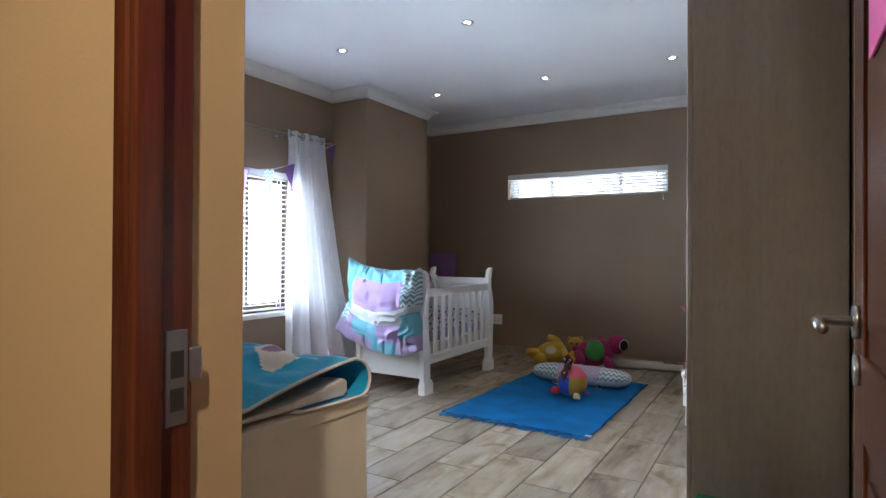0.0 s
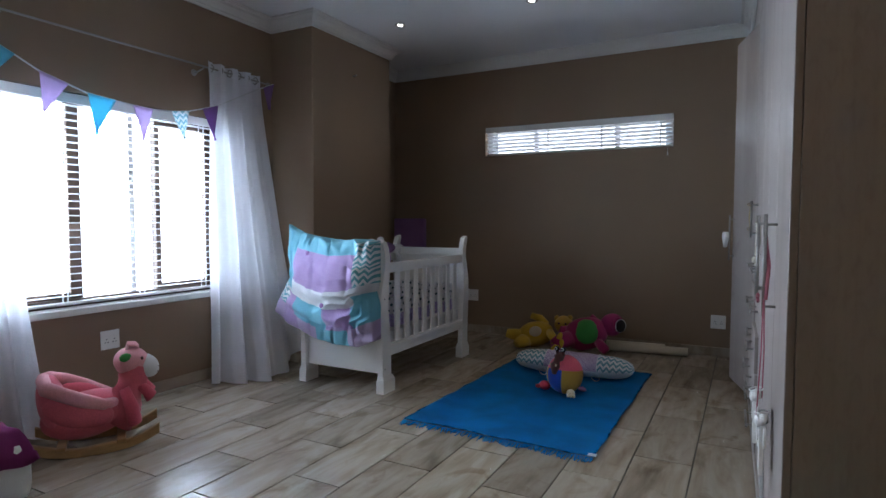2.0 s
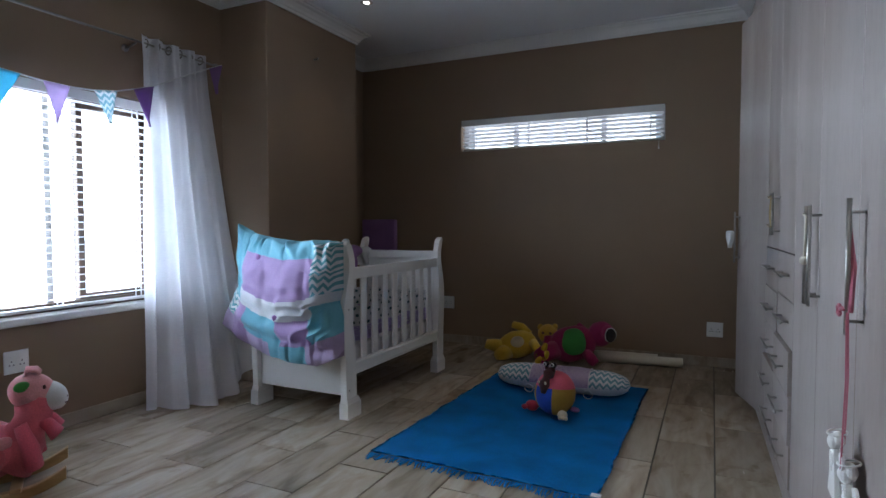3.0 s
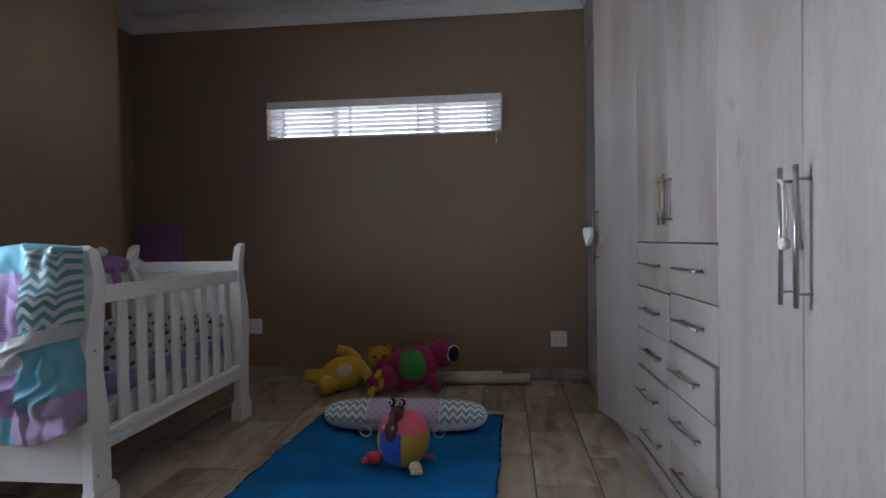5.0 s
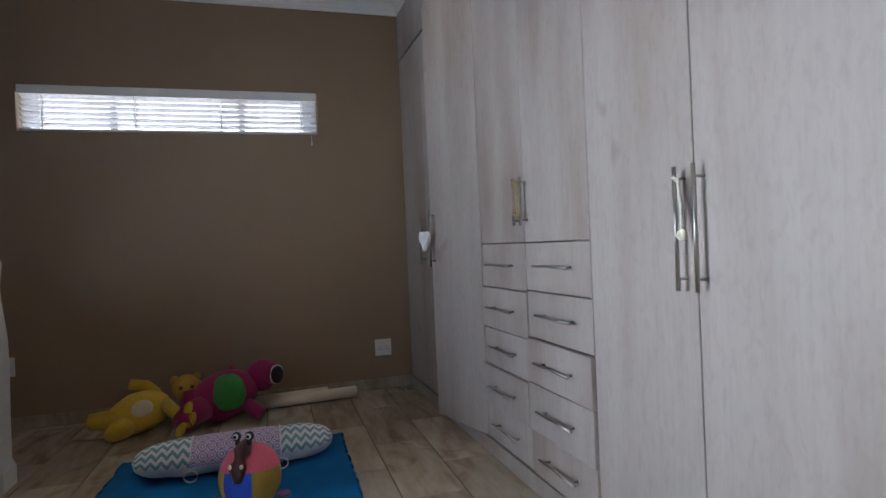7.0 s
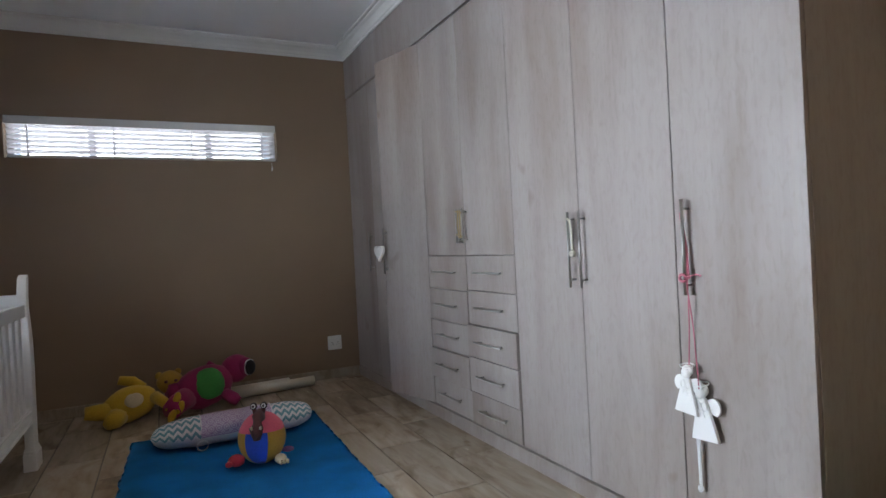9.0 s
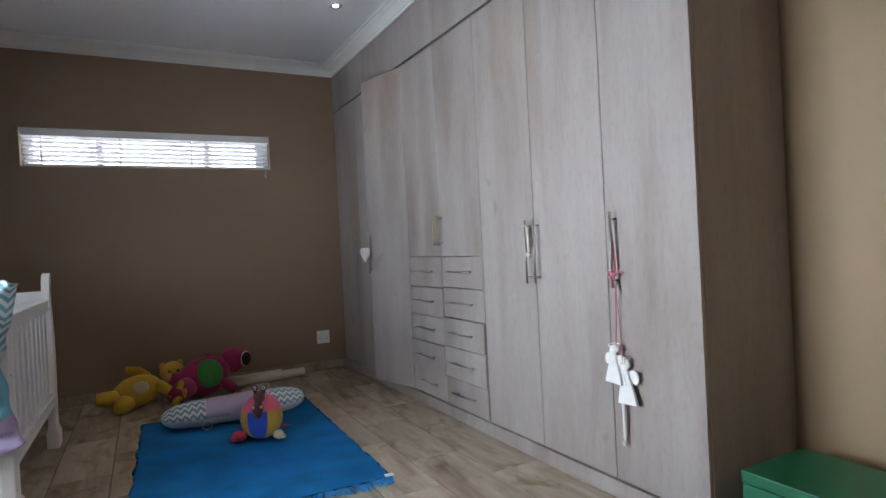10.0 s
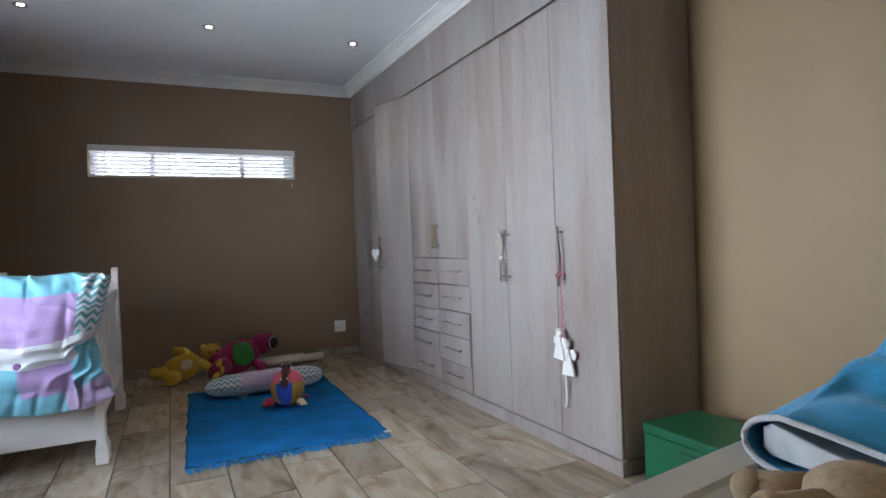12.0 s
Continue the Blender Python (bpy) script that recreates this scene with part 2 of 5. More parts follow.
def part(name, bm, material, parent, label="", smooth=False):
    ob = mesh_ob(name, bm, material, smooth)
    ob.parent = parent
    return tagged(ob, label)


def thing(name, at=(0, 0, 0), turn=0, label="", category="", group=""):
    ob = new(name)
    ob.empty_display_size = 0.1
    ob.matrix_basis = pose(*at, 0, 0, turn)
    return tagged(ob, label, category, group)


def structure(name, bm, material, label, category="", smooth=False):
    return tagged(mesh_ob(name, bm, material, smooth), label, category or name.split("_")[0], "", "structure")


# ---- the room ----
XL, XR, YF, YB, ZC = -3.70, 0.29, 6.15, 0.497, 2.70
PX, PY0, PY1 = -3.28, 4.33, 5.40
WIN = (2.16, 3.80, 0.62, 1.85)
SW = (-2.642, -0.893, 1.765, 2.048)

# left wall, with the window opening
bm = bmesh.new()
for y0, y1, z0, z1 in ((-1.6, WIN[0], 0, ZC + 0.1), (WIN[1], YF + 0.22, 0, ZC + 0.1), (WIN[0], WIN[1], 0, WIN[2]), (WIN[0], WIN[1], WIN[3], ZC + 0.1)):
    bm_box(bm, XL - 0.22, y0, z0, XL, y1, z1)
structure("wall_west", bm, M["wall"], "taupe painted plaster wall with a wide window", "wall")
# far wall, with the slit window
bm = bmesh.new()
for x0, x1, z0, z1 in ((XL, SW[0], 0, ZC + 0.1), (SW[1], XR + 0.2, 0, ZC + 0.1), (SW[0], SW[1], 0, SW[2]), (SW[0], SW[1], SW[3], ZC + 0.1)):
    bm_box(bm, x0, YF, z0, x1, YF + 0.22, z1)
structure("wall_north", bm, M["wall"], "taupe painted wall with a high slit window", "wall")
structure("wall_pier", box(XL, PY0, 0, PX, PY1, ZC + 0.1, 0.004), M["wall"], "taupe painted pier standing out of the wall", "wall")
structure("wall_east", box(XR, -1.6, 0, XR + 0.2, YF, ZC + 0.1), M["tan"], "light tan painted plaster wall beside the wardrobe", "wall")
# wall block beside the door, closing walls behind
structure("wall_south", box(-1.78, 0.375, 0, -0.436, YB, ZC + 0.1, 0.004), M["corridor"], "tan painted wall beside the doorway", "wall")
structure("wall_recess", box(-1.78, -1.4, 0, -1.66, 0.375, ZC + 0.1), M["wall"], "taupe painted wall of the recess", "wall")
structure("wall_back", box(XL, -1.6, 0, -1.66, -1.4, ZC + 0.1), M["wall"], "taupe painted back wall", "wall")
structure("wall_corridor", box(-1.66, -1.6, 0, XR, -1.4, ZC + 0.1), M["corridor"], "tan painted corridor wall", "wall")
structure("wall_lintel", box(-0.461, 0.375, 2.09, XR, YB, ZC + 0.1), M["corridor"], "tan painted wall above the door", "wall")
structure("ceiling", box(XL - 0.22, -1.6, ZC, XR + 0.2, YF + 0.22, ZC + 0.1), M["ceiling"], "smooth white plastered ceiling", "ceiling")
bm = box(XL - 0.22, -1.6, -0.12, XR + 0.2, YF + 0.22, -0.006)
floor = structure("floor", bm, M["grout"], "wood-look porcelain tiles laid in staggered rows", "floor")


def cornice(name, points, closed_end=True):
    """Stepped cove cornice along a run of wall corners, room on the left of the run."""
    prof = [(0, -0.095), (0.012, -0.095), (0.014, -0.078), (0.022, -0.074), (0.03, -0.055), (0.048, -0.034), (0.068, -0.024), (0.072, -0.014), (0.088, -0.012), (0.09, 0), (0, 0)]
    bm = bmesh.new()
    n = len(points)
    rings = []
    for i, p in enumerate(points):
        p = Vector(p)
        d0 = (p - Vector(points[i - 1])).normalized() if i else None
        d1 = (Vector(points[i + 1]) - p).normalized() if i < n - 1 else None
        l0 = Vector((-d0.y, d0.x)) if d0 else None
        l1 = Vector((-d1.y, d1.x)) if d1 else None
        m = l0 + l1 if l0 and l1 else (l0 or l1)
        if l0 and l1:
            m = m / (1 + l0.dot(l1))
        rings.append([bm.verts.new((p.x + m.x * a, p.y + m.y * a, ZC + b)) for a, b in prof])
    for r0, r1 in zip(rings, rings[1:]):
        for k in range(len(prof)):
            j = (k + 1) % len(prof)
            bm.faces.new((r0[k], r0[j], r1[j], r1[k]))
    bm.faces.new(rings[0])
    bm.faces.new(rings[-1][::-1])
    bmesh.ops.recalc_face_normals(bm, faces=bm.faces)
    return structure(name, bm, M["cornice"], "white moulded plaster cornice under the ceiling", "cornice")


cornice("trim_cornice", [(-0.2345, 2.43), (-0.316, YF), (XL, YF), (XL, PY1), (PX, PY1), (PX, PY0), (XL, PY0), (XL, -1.4)])

# skirting of cut tile along the walls
for nm, b in (("baseboard", (XL, -1.4, 0, XL + 0.01, PY0, 0.075)), ("baseboard", (XL + 0.01, PY0 - 0.01, 0, PX, PY0, 0.075)),
              ("baseboard", (PX, PY0 - 0.01, 0, PX + 0.01, PY1 + 0.01, 0.075)), ("baseboard", (XL, YF - 0.01, 0, -0.25, YF, 0.075)),
              ("baseboard", (XR - 0.01, YB, 0, XR, 2.41, 0.075))):
    structure(nm, box(*b, 0.003), M["tile"], "skirting of cut wood-look tile", "baseboard")

# ---- doorway ----
def door_frame():
    t = thing("door_frame", (0.014, 0.04, 0), 0, "dark mahogany door frame in the tan wall", "door frame")
    t["kind"] = "structure"
    for nm, x0, x1 in (("post", -0.463, -0.44), ("post", 0.246, 0.276)):
        bm = bmesh.new()
        bm_box(bm, x0, 0.315, 0, x1, 0.385, 2.09, 0.003)
        xi = x1 if x0 < 0 else x0
        s = 1 if x0 < 0 else -1
        bm_box(bm, xi, 0.315, 0, xi + s * 0.013, 0.346, 2.05, 0.006, 3)
        part(nm, bm, M["brownwood"], t)
    bm = box(-0.44, 0.315, 2.05, 0.246, 0.385, 2.09, 0.003)
    part("head", bm, M["brownwood"], t)
    sp = box(-0.4415, 0.354, 0.980, -0.4385, 0.378, 1.072, 0.001)
    plate = part("strike_plate", sp, M["steel"], t, "worn steel strike plate")
    # dark sheets on the plate's face, painted shade of the latch and bolt holes
    part("latch_hole_shade", box(-0.4383, 0.359, 1.026, -0.4378, 0.373, 1.052), M["dark"], plate)
    part("bolt_hole_shade", box(-0.4383, 0.359, 0.994, -0.4378, 0.373, 1.016), M["dark"], plate)
    part("lip", box(-0.4415, 0.380, 1.02, -0.4385, 0.394, 1.053, 0.001), M["steel"], plate)
    return t


door_frame()


def door_leaf():
    t = thing("door", (0.264, 0.445, 0.008), 0, "open dark mahogany panel door with a steel lever handle", "door")
    x0, x1 = -0.082, -0.042
    w, h = 0.775, 2.03
    part("leaf", box(x0 + 0.006, 0, 0, x1 - 0.006, w, h, 0.002), M["brownwood"], t)
    bm = bmesh.new()
    for y0, y1, z0, z1 in ((0, 0.11, 0, h), (w - 0.11, w, 0, h), (0.11, w - 0.11, 0, 0.2), (0.11, w - 0.11, h - 0.12, h), (0.11, w - 0.11, 0.86, 0.99)):
        bm_box(bm, x0, y0, z0, x1, y1, z1, 0.004, 2)
    part("stile_frame", bm, M["brownwood"], t)
    for z0, z1 in ((0.24, 0.82), (1.03, 1.87)):
        part("panel", box(x0 + 0.001, 0.15, z0, x1 - 0.001, w - 0.15, z1, 0.006, 2), M["brownwood"], t)
    hy, hz = w - 0.06, 1.035
    for s, xa in ((-1, x0), (1, x1)):
        bm = tube([(xa, hy, hz), (xa + s * 0.008, hy, hz)], 0.026, 20)
        rose = part("handle", bm, M["steel"], t, "brushed steel lever handle", True)
        if s < 0:
            pts = [(xa + s * 0.006, hy, hz), (xa + s * 0.045, hy, hz), (xa + s * 0.054, hy - 0.008, hz + 0.001), (xa + s * 0.056, hy - 0.03, hz + 0.002), (xa + s * 0.054, hy - 0.125, hz)]
            part("lever", tube(pts, 0.008, 12), M["steel"], rose, "", True)
        bm = tube([(xa, hy, hz - 0.075), (xa + s * 0.007, hy, hz - 0.075)], 0.024, 20)
        part("key_escutcheon", bm, M["steel"], t, "", True)
    part("hung_card", box(x0 - 0.004, 0.30, 1.40, x0 - 0.001, 0.56, 1.66), cloth_material("pink card", (0.75, 0.10, 0.32), 0, 0.05), t, "pink card hung on the door")


door_leaf()


# ---- west window ----
def west_window():
    y0, y1, z0, z1 = WIN
    t = thing("window_1", (XL - 0.13, 0, 0), 0, "brown framed sliding window behind an open white blind", "window")
    t["kind"] = "structure"
    bm = bmesh.new()
    for a, b, c, d in ((y0, y1, z0, z0 + 0.05), (y0, y1, z1 - 0.05, z1), (y0, y0 + 0.05, z0 + 0.05, z1 - 0.05), (y1 - 0.046, y1, z0 + 0.05, z1 - 0.05)):
        bm_box(bm, -0.035, a, c, 0.035, b, d, 0.003)
    part("window_frame", bm, M["frame"], t)
    for a, b in ((2.806, 2.877), (3.362, 3.400)):
        part("mullion", box(-0.03, a, z0 + 0.05, 0.03, b, z1 - 0.05, 0.003), M["frame"], t)
    part("slim_mullion", box(-0.028, 3.206, z0 + 0.05, -0.012, 3.242, z1 - 0.05, 0.002), surface("pale window stay", (0.50, 0.46, 0.43), 0.5), t)
    part("sash_rail", box(-0.025, y0 + 0.05, z0 + 0.05, 0.025, 2.806, z0 + 0.085, 0.003), M["frame"], t)
    part("sash_rail", box(-0.025, 3.400, z0 + 0.05, 0.025, y1 - 0.05, z0 + 0.085, 0.003), M["frame"], t)
    part("sash_rail", box(-0.025, 3.400, z1 - 0.09, 0.025, y1 - 0.05, z1 - 0.05, 0.003), M["frame"], t)
    for a, b in ((y0 + 0.05, 2.806), (2.877, 3.362), (3.400, y1 - 0.05)):
        g = part("pane", box(-0.004, a, z0 + 0.05, 0.002, b, z1 - 0.05), M["glass"], t)
        g.visible_shadow = False
    return t


west_window()
structure("window_sill", box(XL - 0.09, WIN[0] + 0.003, WIN[2] - 0.035, XL + 0.02, WIN[1] - 0.003, WIN[2] + 0.006, 0.008, 2), M["white"], "white painted window sill board", "window sill")


def blind(name, at, turn, width, height, pitch, depth, label, tilt, val=0.055):
    """Venetian blind: head box, slats, bottom rail, ladder cords. Local x across, y into the room, z down from 0."""
    t = thing(name, at, turn, label, "blind")
    part("valance", box(-width / 2, -0.004, -val, width / 2, 0.012, 0, 0.003, 2), M["white"], t)
    part("head_rail", box(-width / 2 + 0.005, -0.045, -0.04, width / 2 - 0.005, -0.006, -0.002, 0.002), M["plastic"], t)
    n = int((height - val - 0.02) / pitch)
    prof = []
    for s in range(7):
        a = -depth / 2 + depth * s / 6
        prof.append((a, 0.0035 * (1 - (2 * a / depth) ** 2)))
    prof += [(a, b - 0.0016) for a, b in prof[::-1]]
    c, s_ = math.cos(radians(tilt)), math.sin(radians(tilt))
    prof = [(a * c - b * s_ - 0.024, a * s_ + b * c) for a, b in prof]
    slat = bmesh.new()
    extrude_profile(prof, "x", -width / 2 + 0.006, width / 2 - 0.006, slat)
    first = part("slat", slat, M["blind"], t)
    first.location = (0, 0, -val - 0.008)
    for k in range(1, n):
        o = first.copy()
        scene.collection.objects.link(o)
        o.location = (0, 0, -val - 0.008 - k * pitch)
    zb = -val - 0.008 - n * pitch
    part("bottom_rail", box(-width / 2 + 0.006, -0.046, zb - 0.008, width / 2 - 0.006, -0.004, zb + 0.008, 0.003), M["white"], t)
    for u in (0.06, 0.35, 0.64, 0.93):
        x = -width / 2 + width * u
        bm = bmesh.new()
        for yy in (-0.024 - depth * 0.5 * c - 0.001, -0.024 + depth * 0.5 * c + 0.001):
            bm_box(bm, x - 0.004, yy - 0.0007, zb, x + 0.004, yy + 0.0007, -0.04)
        part("ladder_tape", bm, M["blind"], t)
    return t


b1 = blind("venetian_blind", (XL - 0.035, (WIN[0] + WIN[1]) / 2, WIN[3] - 0.003), -90, WIN[1] - WIN[0] - 0.012, WIN[3] - WIN[2] - 0.01, 0.042, 0.046, "white venetian blind with open slats in the wide window", 2)
b2 = blind("venetian_blind", ((SW[0] + SW[1]) / 2, YF + 0.012, SW[3] - 0.002), 180, SW[1] - SW[0] - 0.01, SW[3] - SW[2] - 0.004, 0.034, 0.042, "white venetian blind half open in the slit window", 32, 0.055)
t = thing("blind_cord", (SW[1] - 0.045, YF - 0.006, SW[2] - 0.06), 0, "thin blind pull cord with a white toggle", "cord")
part("cord", tube([(0, 0, 0.02), (0, 0, 0.2)], 0.0013, 6), M["plastic"], t)
part("toggle", tube([(0, 0, -0.012), (0, 0, 0.0), (0, 0, 0.02)], 0.005, 10, None, False, [1, 0.9, 0.5]), M["white"], t, "", True)


def slit_window():
    t = thing("window_2", (0, YF + 0.13, 0), 0, "pale grey aluminium framed high slit window", "window")
    pale = surface("pale grey aluminium", (0.62, 0.63, 0.65), 0.4, 0.05, 6, 80, 0.02)
    t["kind"] = "structure"
    x0, x1, z0, z1 = SW
    bm = bmesh.new()
    for a, b, c, d in ((x0, x1, z0, z0 + 0.035), (x0, x1, z1 - 0.035, z1), (x0, x0 + 0.04, z0, z1), (x1 - 0.04, x1, z0, z1)):
        bm_box(bm, a, -0.03, c, b, 0.03, d, 0.003)
    part("window_frame", bm, pale, t)
    for u in (0.28, 0.72):
        x = x0 + (x1 - x0) * u
        part("mullion", box(x - 0.022, -0.018, z0 + 0.035, x + 0.022, 0.018, z1 - 0.035, 0.003), pale, t)
    g = part("pane", box(x0 + 0.04, -0.003, z0 + 0.035, x1 - 0.04, 0.003, z1 - 0.035), M["glass"], t)
    g.visible_shadow = False


slit_window()

# ---- wardrobe wall: local x into the wall, y along the fronts ----
WM = pose(-0.234, 2.43, 0, 0, 0, 1.26)
FRONT, CARC, DEEP = 0.0, 0.02, 0.50


def bar_handle(parent, x, y, z, length, axis, reach=0.031, r=0.0055):
    """T-bar handle: bar and two stand-offs."""
    if axis == "z":
        bar = [(x - reach, y, z - length / 2), (x - reach, y, z + length / 2)]
        feet = [((x, y, z + s * length * 0.4), (x - reach, y, z + s * length * 0.4)) for s in (-1, 1)]
    else:
        bar = [(x - reach, y - length / 2, z), (x - reach, y + length / 2, z)]
        feet = [((x, y + s * length * 0.38, z), (x - reach, y + s * length * 0.38, z)) for s in (-1, 1)]
    bm = tube(bar, r, 12)
    for a, b in feet:
        tube([a, b], r * 0.7, 8, bm)
    return part("handle", bm, M["steel"], parent, "brushed steel bar handle", True)


def cabinet(y0, y1, label):
    t = thing("wardrobe_unit", (0, 0, 0), 0, label, "wardrobe", "built-in wardrobe units")
    t.matrix_basis = WM @ pose(0, y0, 0)
    w = y1 - y0
    bm = bmesh.new()
    for a in ((CARC, 0.001, 0.075, DEEP, 0.018, 2.29), (CARC, w - 0.018, 0.075, DEEP, w - 0.001, 2.29), (CARC, 0.018, 0.075, DEEP, w - 0.018, 0.093),
              (CARC, 0.018, 2.272, DEEP, w - 0.018, 2.29), (DEEP - 0.01, 0.018, 0.093, DEEP, w - 0.018, 2.272), (CARC + 0.02, 0.018, 1.75, DEEP - 0.01, w - 0.018, 1.768)):
        bm_box(bm, *a)
    part("carcass", bm, M["wardrobe"], t)
    return t


def leaf(parent, a, b, z0, z1, handle_y, hl, hz):
    d = part("door", box(FRONT, a + 0.0018, z0, CARC - 0.001, b - 0.0018, z1, 0.0015), M["wardrobe"], parent)
    bar_handle(d, FRONT, handle_y, hz, hl, "z")
    return d


WEND = 3.712
u = cabinet(3.20, WEND, "tall whitewashed wood wardrobe door in the corner")
leaf(u, 0, WEND - 3.20, 0.08, 2.278, 0.035, 0.30, 1.02)
u = cabinet(2.29, 3.20, "whitewashed wood wardrobe with one door ajar")
leaf(u, 0.458, 0.91, 0.08, 2.278, 0.50, 0.30, 1.02)
ajar = part("door", box(0, 0, 0.08, 0.019, 0.455, 2.278, 0.0015), M["wardrobe"], u, "door standing slightly ajar")
ajar.matrix_basis = pose(FRONT, 0.002, 0, 0, 0, 14)
bar_handle(ajar, 0, 0.415, 1.02, 0.30, "z")
u = cabinet(1.358, 2.29, "whitewashed wood wardrobe with ten drawers below two doors")
leaf(u, 0.462, 0.931, 0.982, 2.278, 0.493, 0.185, 1.14)
leaf(u, 0.000, 0.462, 0.982, 2.278, 0.432, 0.185, 1.14)
for col, (a, b, zs) in enumerate(((0.462, 0.931, (0.980, 0.785, 0.598, 0.428, 0.247, 0.08)), (0.000, 0.462, (0.980, 0.794, 0.612, 0.440, 0.252, 0.08)))):
    for k in range(5):
        out = ((0, 0.004, 0, 0.012, 0), (0, 0, 0.014, 0.012, 0.006))[col][k]
        bm = box(FRONT - out, a + 0.0022, zs[k + 1] + 0.0024, CARC - 0.001 - out, b - 0.0022, zs[k] - 0.0022, 0.0015)
        if out:
            bm_box(bm, CARC - out, a + 0.03, zs[k + 1] + 0.02, CARC + 0.2, b - 0.03, zs[k] - 0.03)
        d = part("drawer", bm, M["wardrobe"], u)
        bar_handle(d, FRONT - out, (a + b) / 2 - 0.01, (zs[k] + zs[k + 1]) / 2 + 0.005, 0.25, "y", 0.03)
u = cabinet(0.438, 1.358, "whitewashed wood wardrobe with two tall doors")
leaf(u, 0.460, 0.920, 0.08, 2.278, 0.492, 0.30, 1.0)
leaf(u, 0.000, 0.460, 0.08, 2.278, 0.427, 0.30, 1.0)
u = cabinet(0.027, 0.438, "whitewashed wood wardrobe with one tall door at the open end")
leaf(u, -0.0155, 0.411, 0.08, 2.278, 0.355, 0.30, 1.0)


def fitted(name, bm, label, category):
    structure(name, bm, M["wardrobe"], label, category).matrix_basis = WM


fitted("wardrobe_plinth", box(FRONT - 0.004, 0.009, 0, CARC + 0.03, WEND, 0.072, 0.002), "whitewashed wood plinth under the wardrobe", "plinth")
fitted("wardrobe_end_plinth", box(CARC + 0.03, 0.009, 0, 0.515, 0.024, 0.07, 0.002), "whitewashed plinth at the wardrobe's end", "plinth")
fitted("wardrobe_end_panel", box(CARC + 0.0005, 0.0125, 0.074, 0.515, 0.0265, 2.29, 0.001), "whitewashed wood end panel of the wardrobe", "panel")
bm = bmesh.new()
for a, b in ((0.012, 0.95), (0.953, WEND + 0.01)):
    bm_box(bm, FRONT, a, 2.294, FRONT + 0.018, b, ZC, 0.001)
fitted("wardrobe_pelmet", bm, "whitewashed wood panel above the wardrobe doors", "panel")
fitted("wardrobe_pelmet_end", box(FRONT + 0.018, 0.012, 2.294, 0.515, 0.030, ZC), "whitewashed wood return panel above the wardrobe", "panel")

# ---- downlights ----


def downlight():
    t = thing("downlight", (-2.83, 4.87, ZC), 0, "small round recessed ceiling downlight, switched on", "ceiling light", "downlights")
    bm = bmesh.new()
    for (r0, z0), (r1, z1) in (((0.018, -0.001), (0.041, -0.004)), ((0.041, -0.004), (0.045, 0.0))):
        n = 28
        ra = [bm.verts.new((r0 * math.cos(2 * math.pi * k / n), r0 * math.sin(2 * math.pi * k / n), z0)) for k in range(n)]
        rb = [bm.verts.new((r1 * math.cos(2 * math.pi * k / n), r1 * math.sin(2 * math.pi * k / n), z1)) for k in range(n)]
        for k in range(n):
            bm.faces.new((ra[k], ra[(k + 1) % n], rb[(k + 1) % n], rb[k]))
    part("bezel", bm, M["steel"], t, "", True)
    part("lens", tube([(0, 0, 0.004), (0, 0, -0.003)], 0.020, 24), M["lamp"], t, "bright warm lens", False)
    return t


# the row at y 2.03 is unseen, added at grid spacing to brighten the near end
SPOTS = [(-2.83, 4.87), (-1.72, 4.87), (-0.66, 4.87), (-2.83, 3.45), (-1.74, 3.45), (-0.66, 3.45), (-2.83, 2.03), (-1.74, 2.03), (-0.66, 2.03)]
dl = downlight()
for x, y in SPOTS[1:]:
    copy_thing(dl, pose(x, y, ZC))


def lamp(name, where, power, cone=95, blend=0.8):
    d = bpy.data.lights.new(name, "SPOT")
    d.energy, d.spot_size, d.spot_blend, d.shadow_soft_size, d.color = power, radians(cone), blend, 0.03, (1.0, 0.80, 0.56)
    ob = new(name, d)
    ob.location = where


for x, y in SPOTS:
    lamp("downlight_beam", (x, y, ZC - 0.012), 2.8)
lamp("corridor_beam", (0.10, -0.40, ZC - 0.012), 64.0, 104, 0.4)
copy_thing(dl, pose(0.10, -0.40, ZC))

# ---- fabrics with patterns (use the mesh's own UV) ----


def uv_axes(nt, su, sv):
    tc = nt.nodes.new("ShaderNodeTexCoord")
    sep = nt.nodes.new("ShaderNodeSeparateXYZ")
    link(nt, tc.outputs["UV"], sep.inputs[0])
    return math_node(nt, "MULTIPLY", sep.outputs[0], su), math_node(nt, "MULTIPLY", sep.outputs[1], sv)


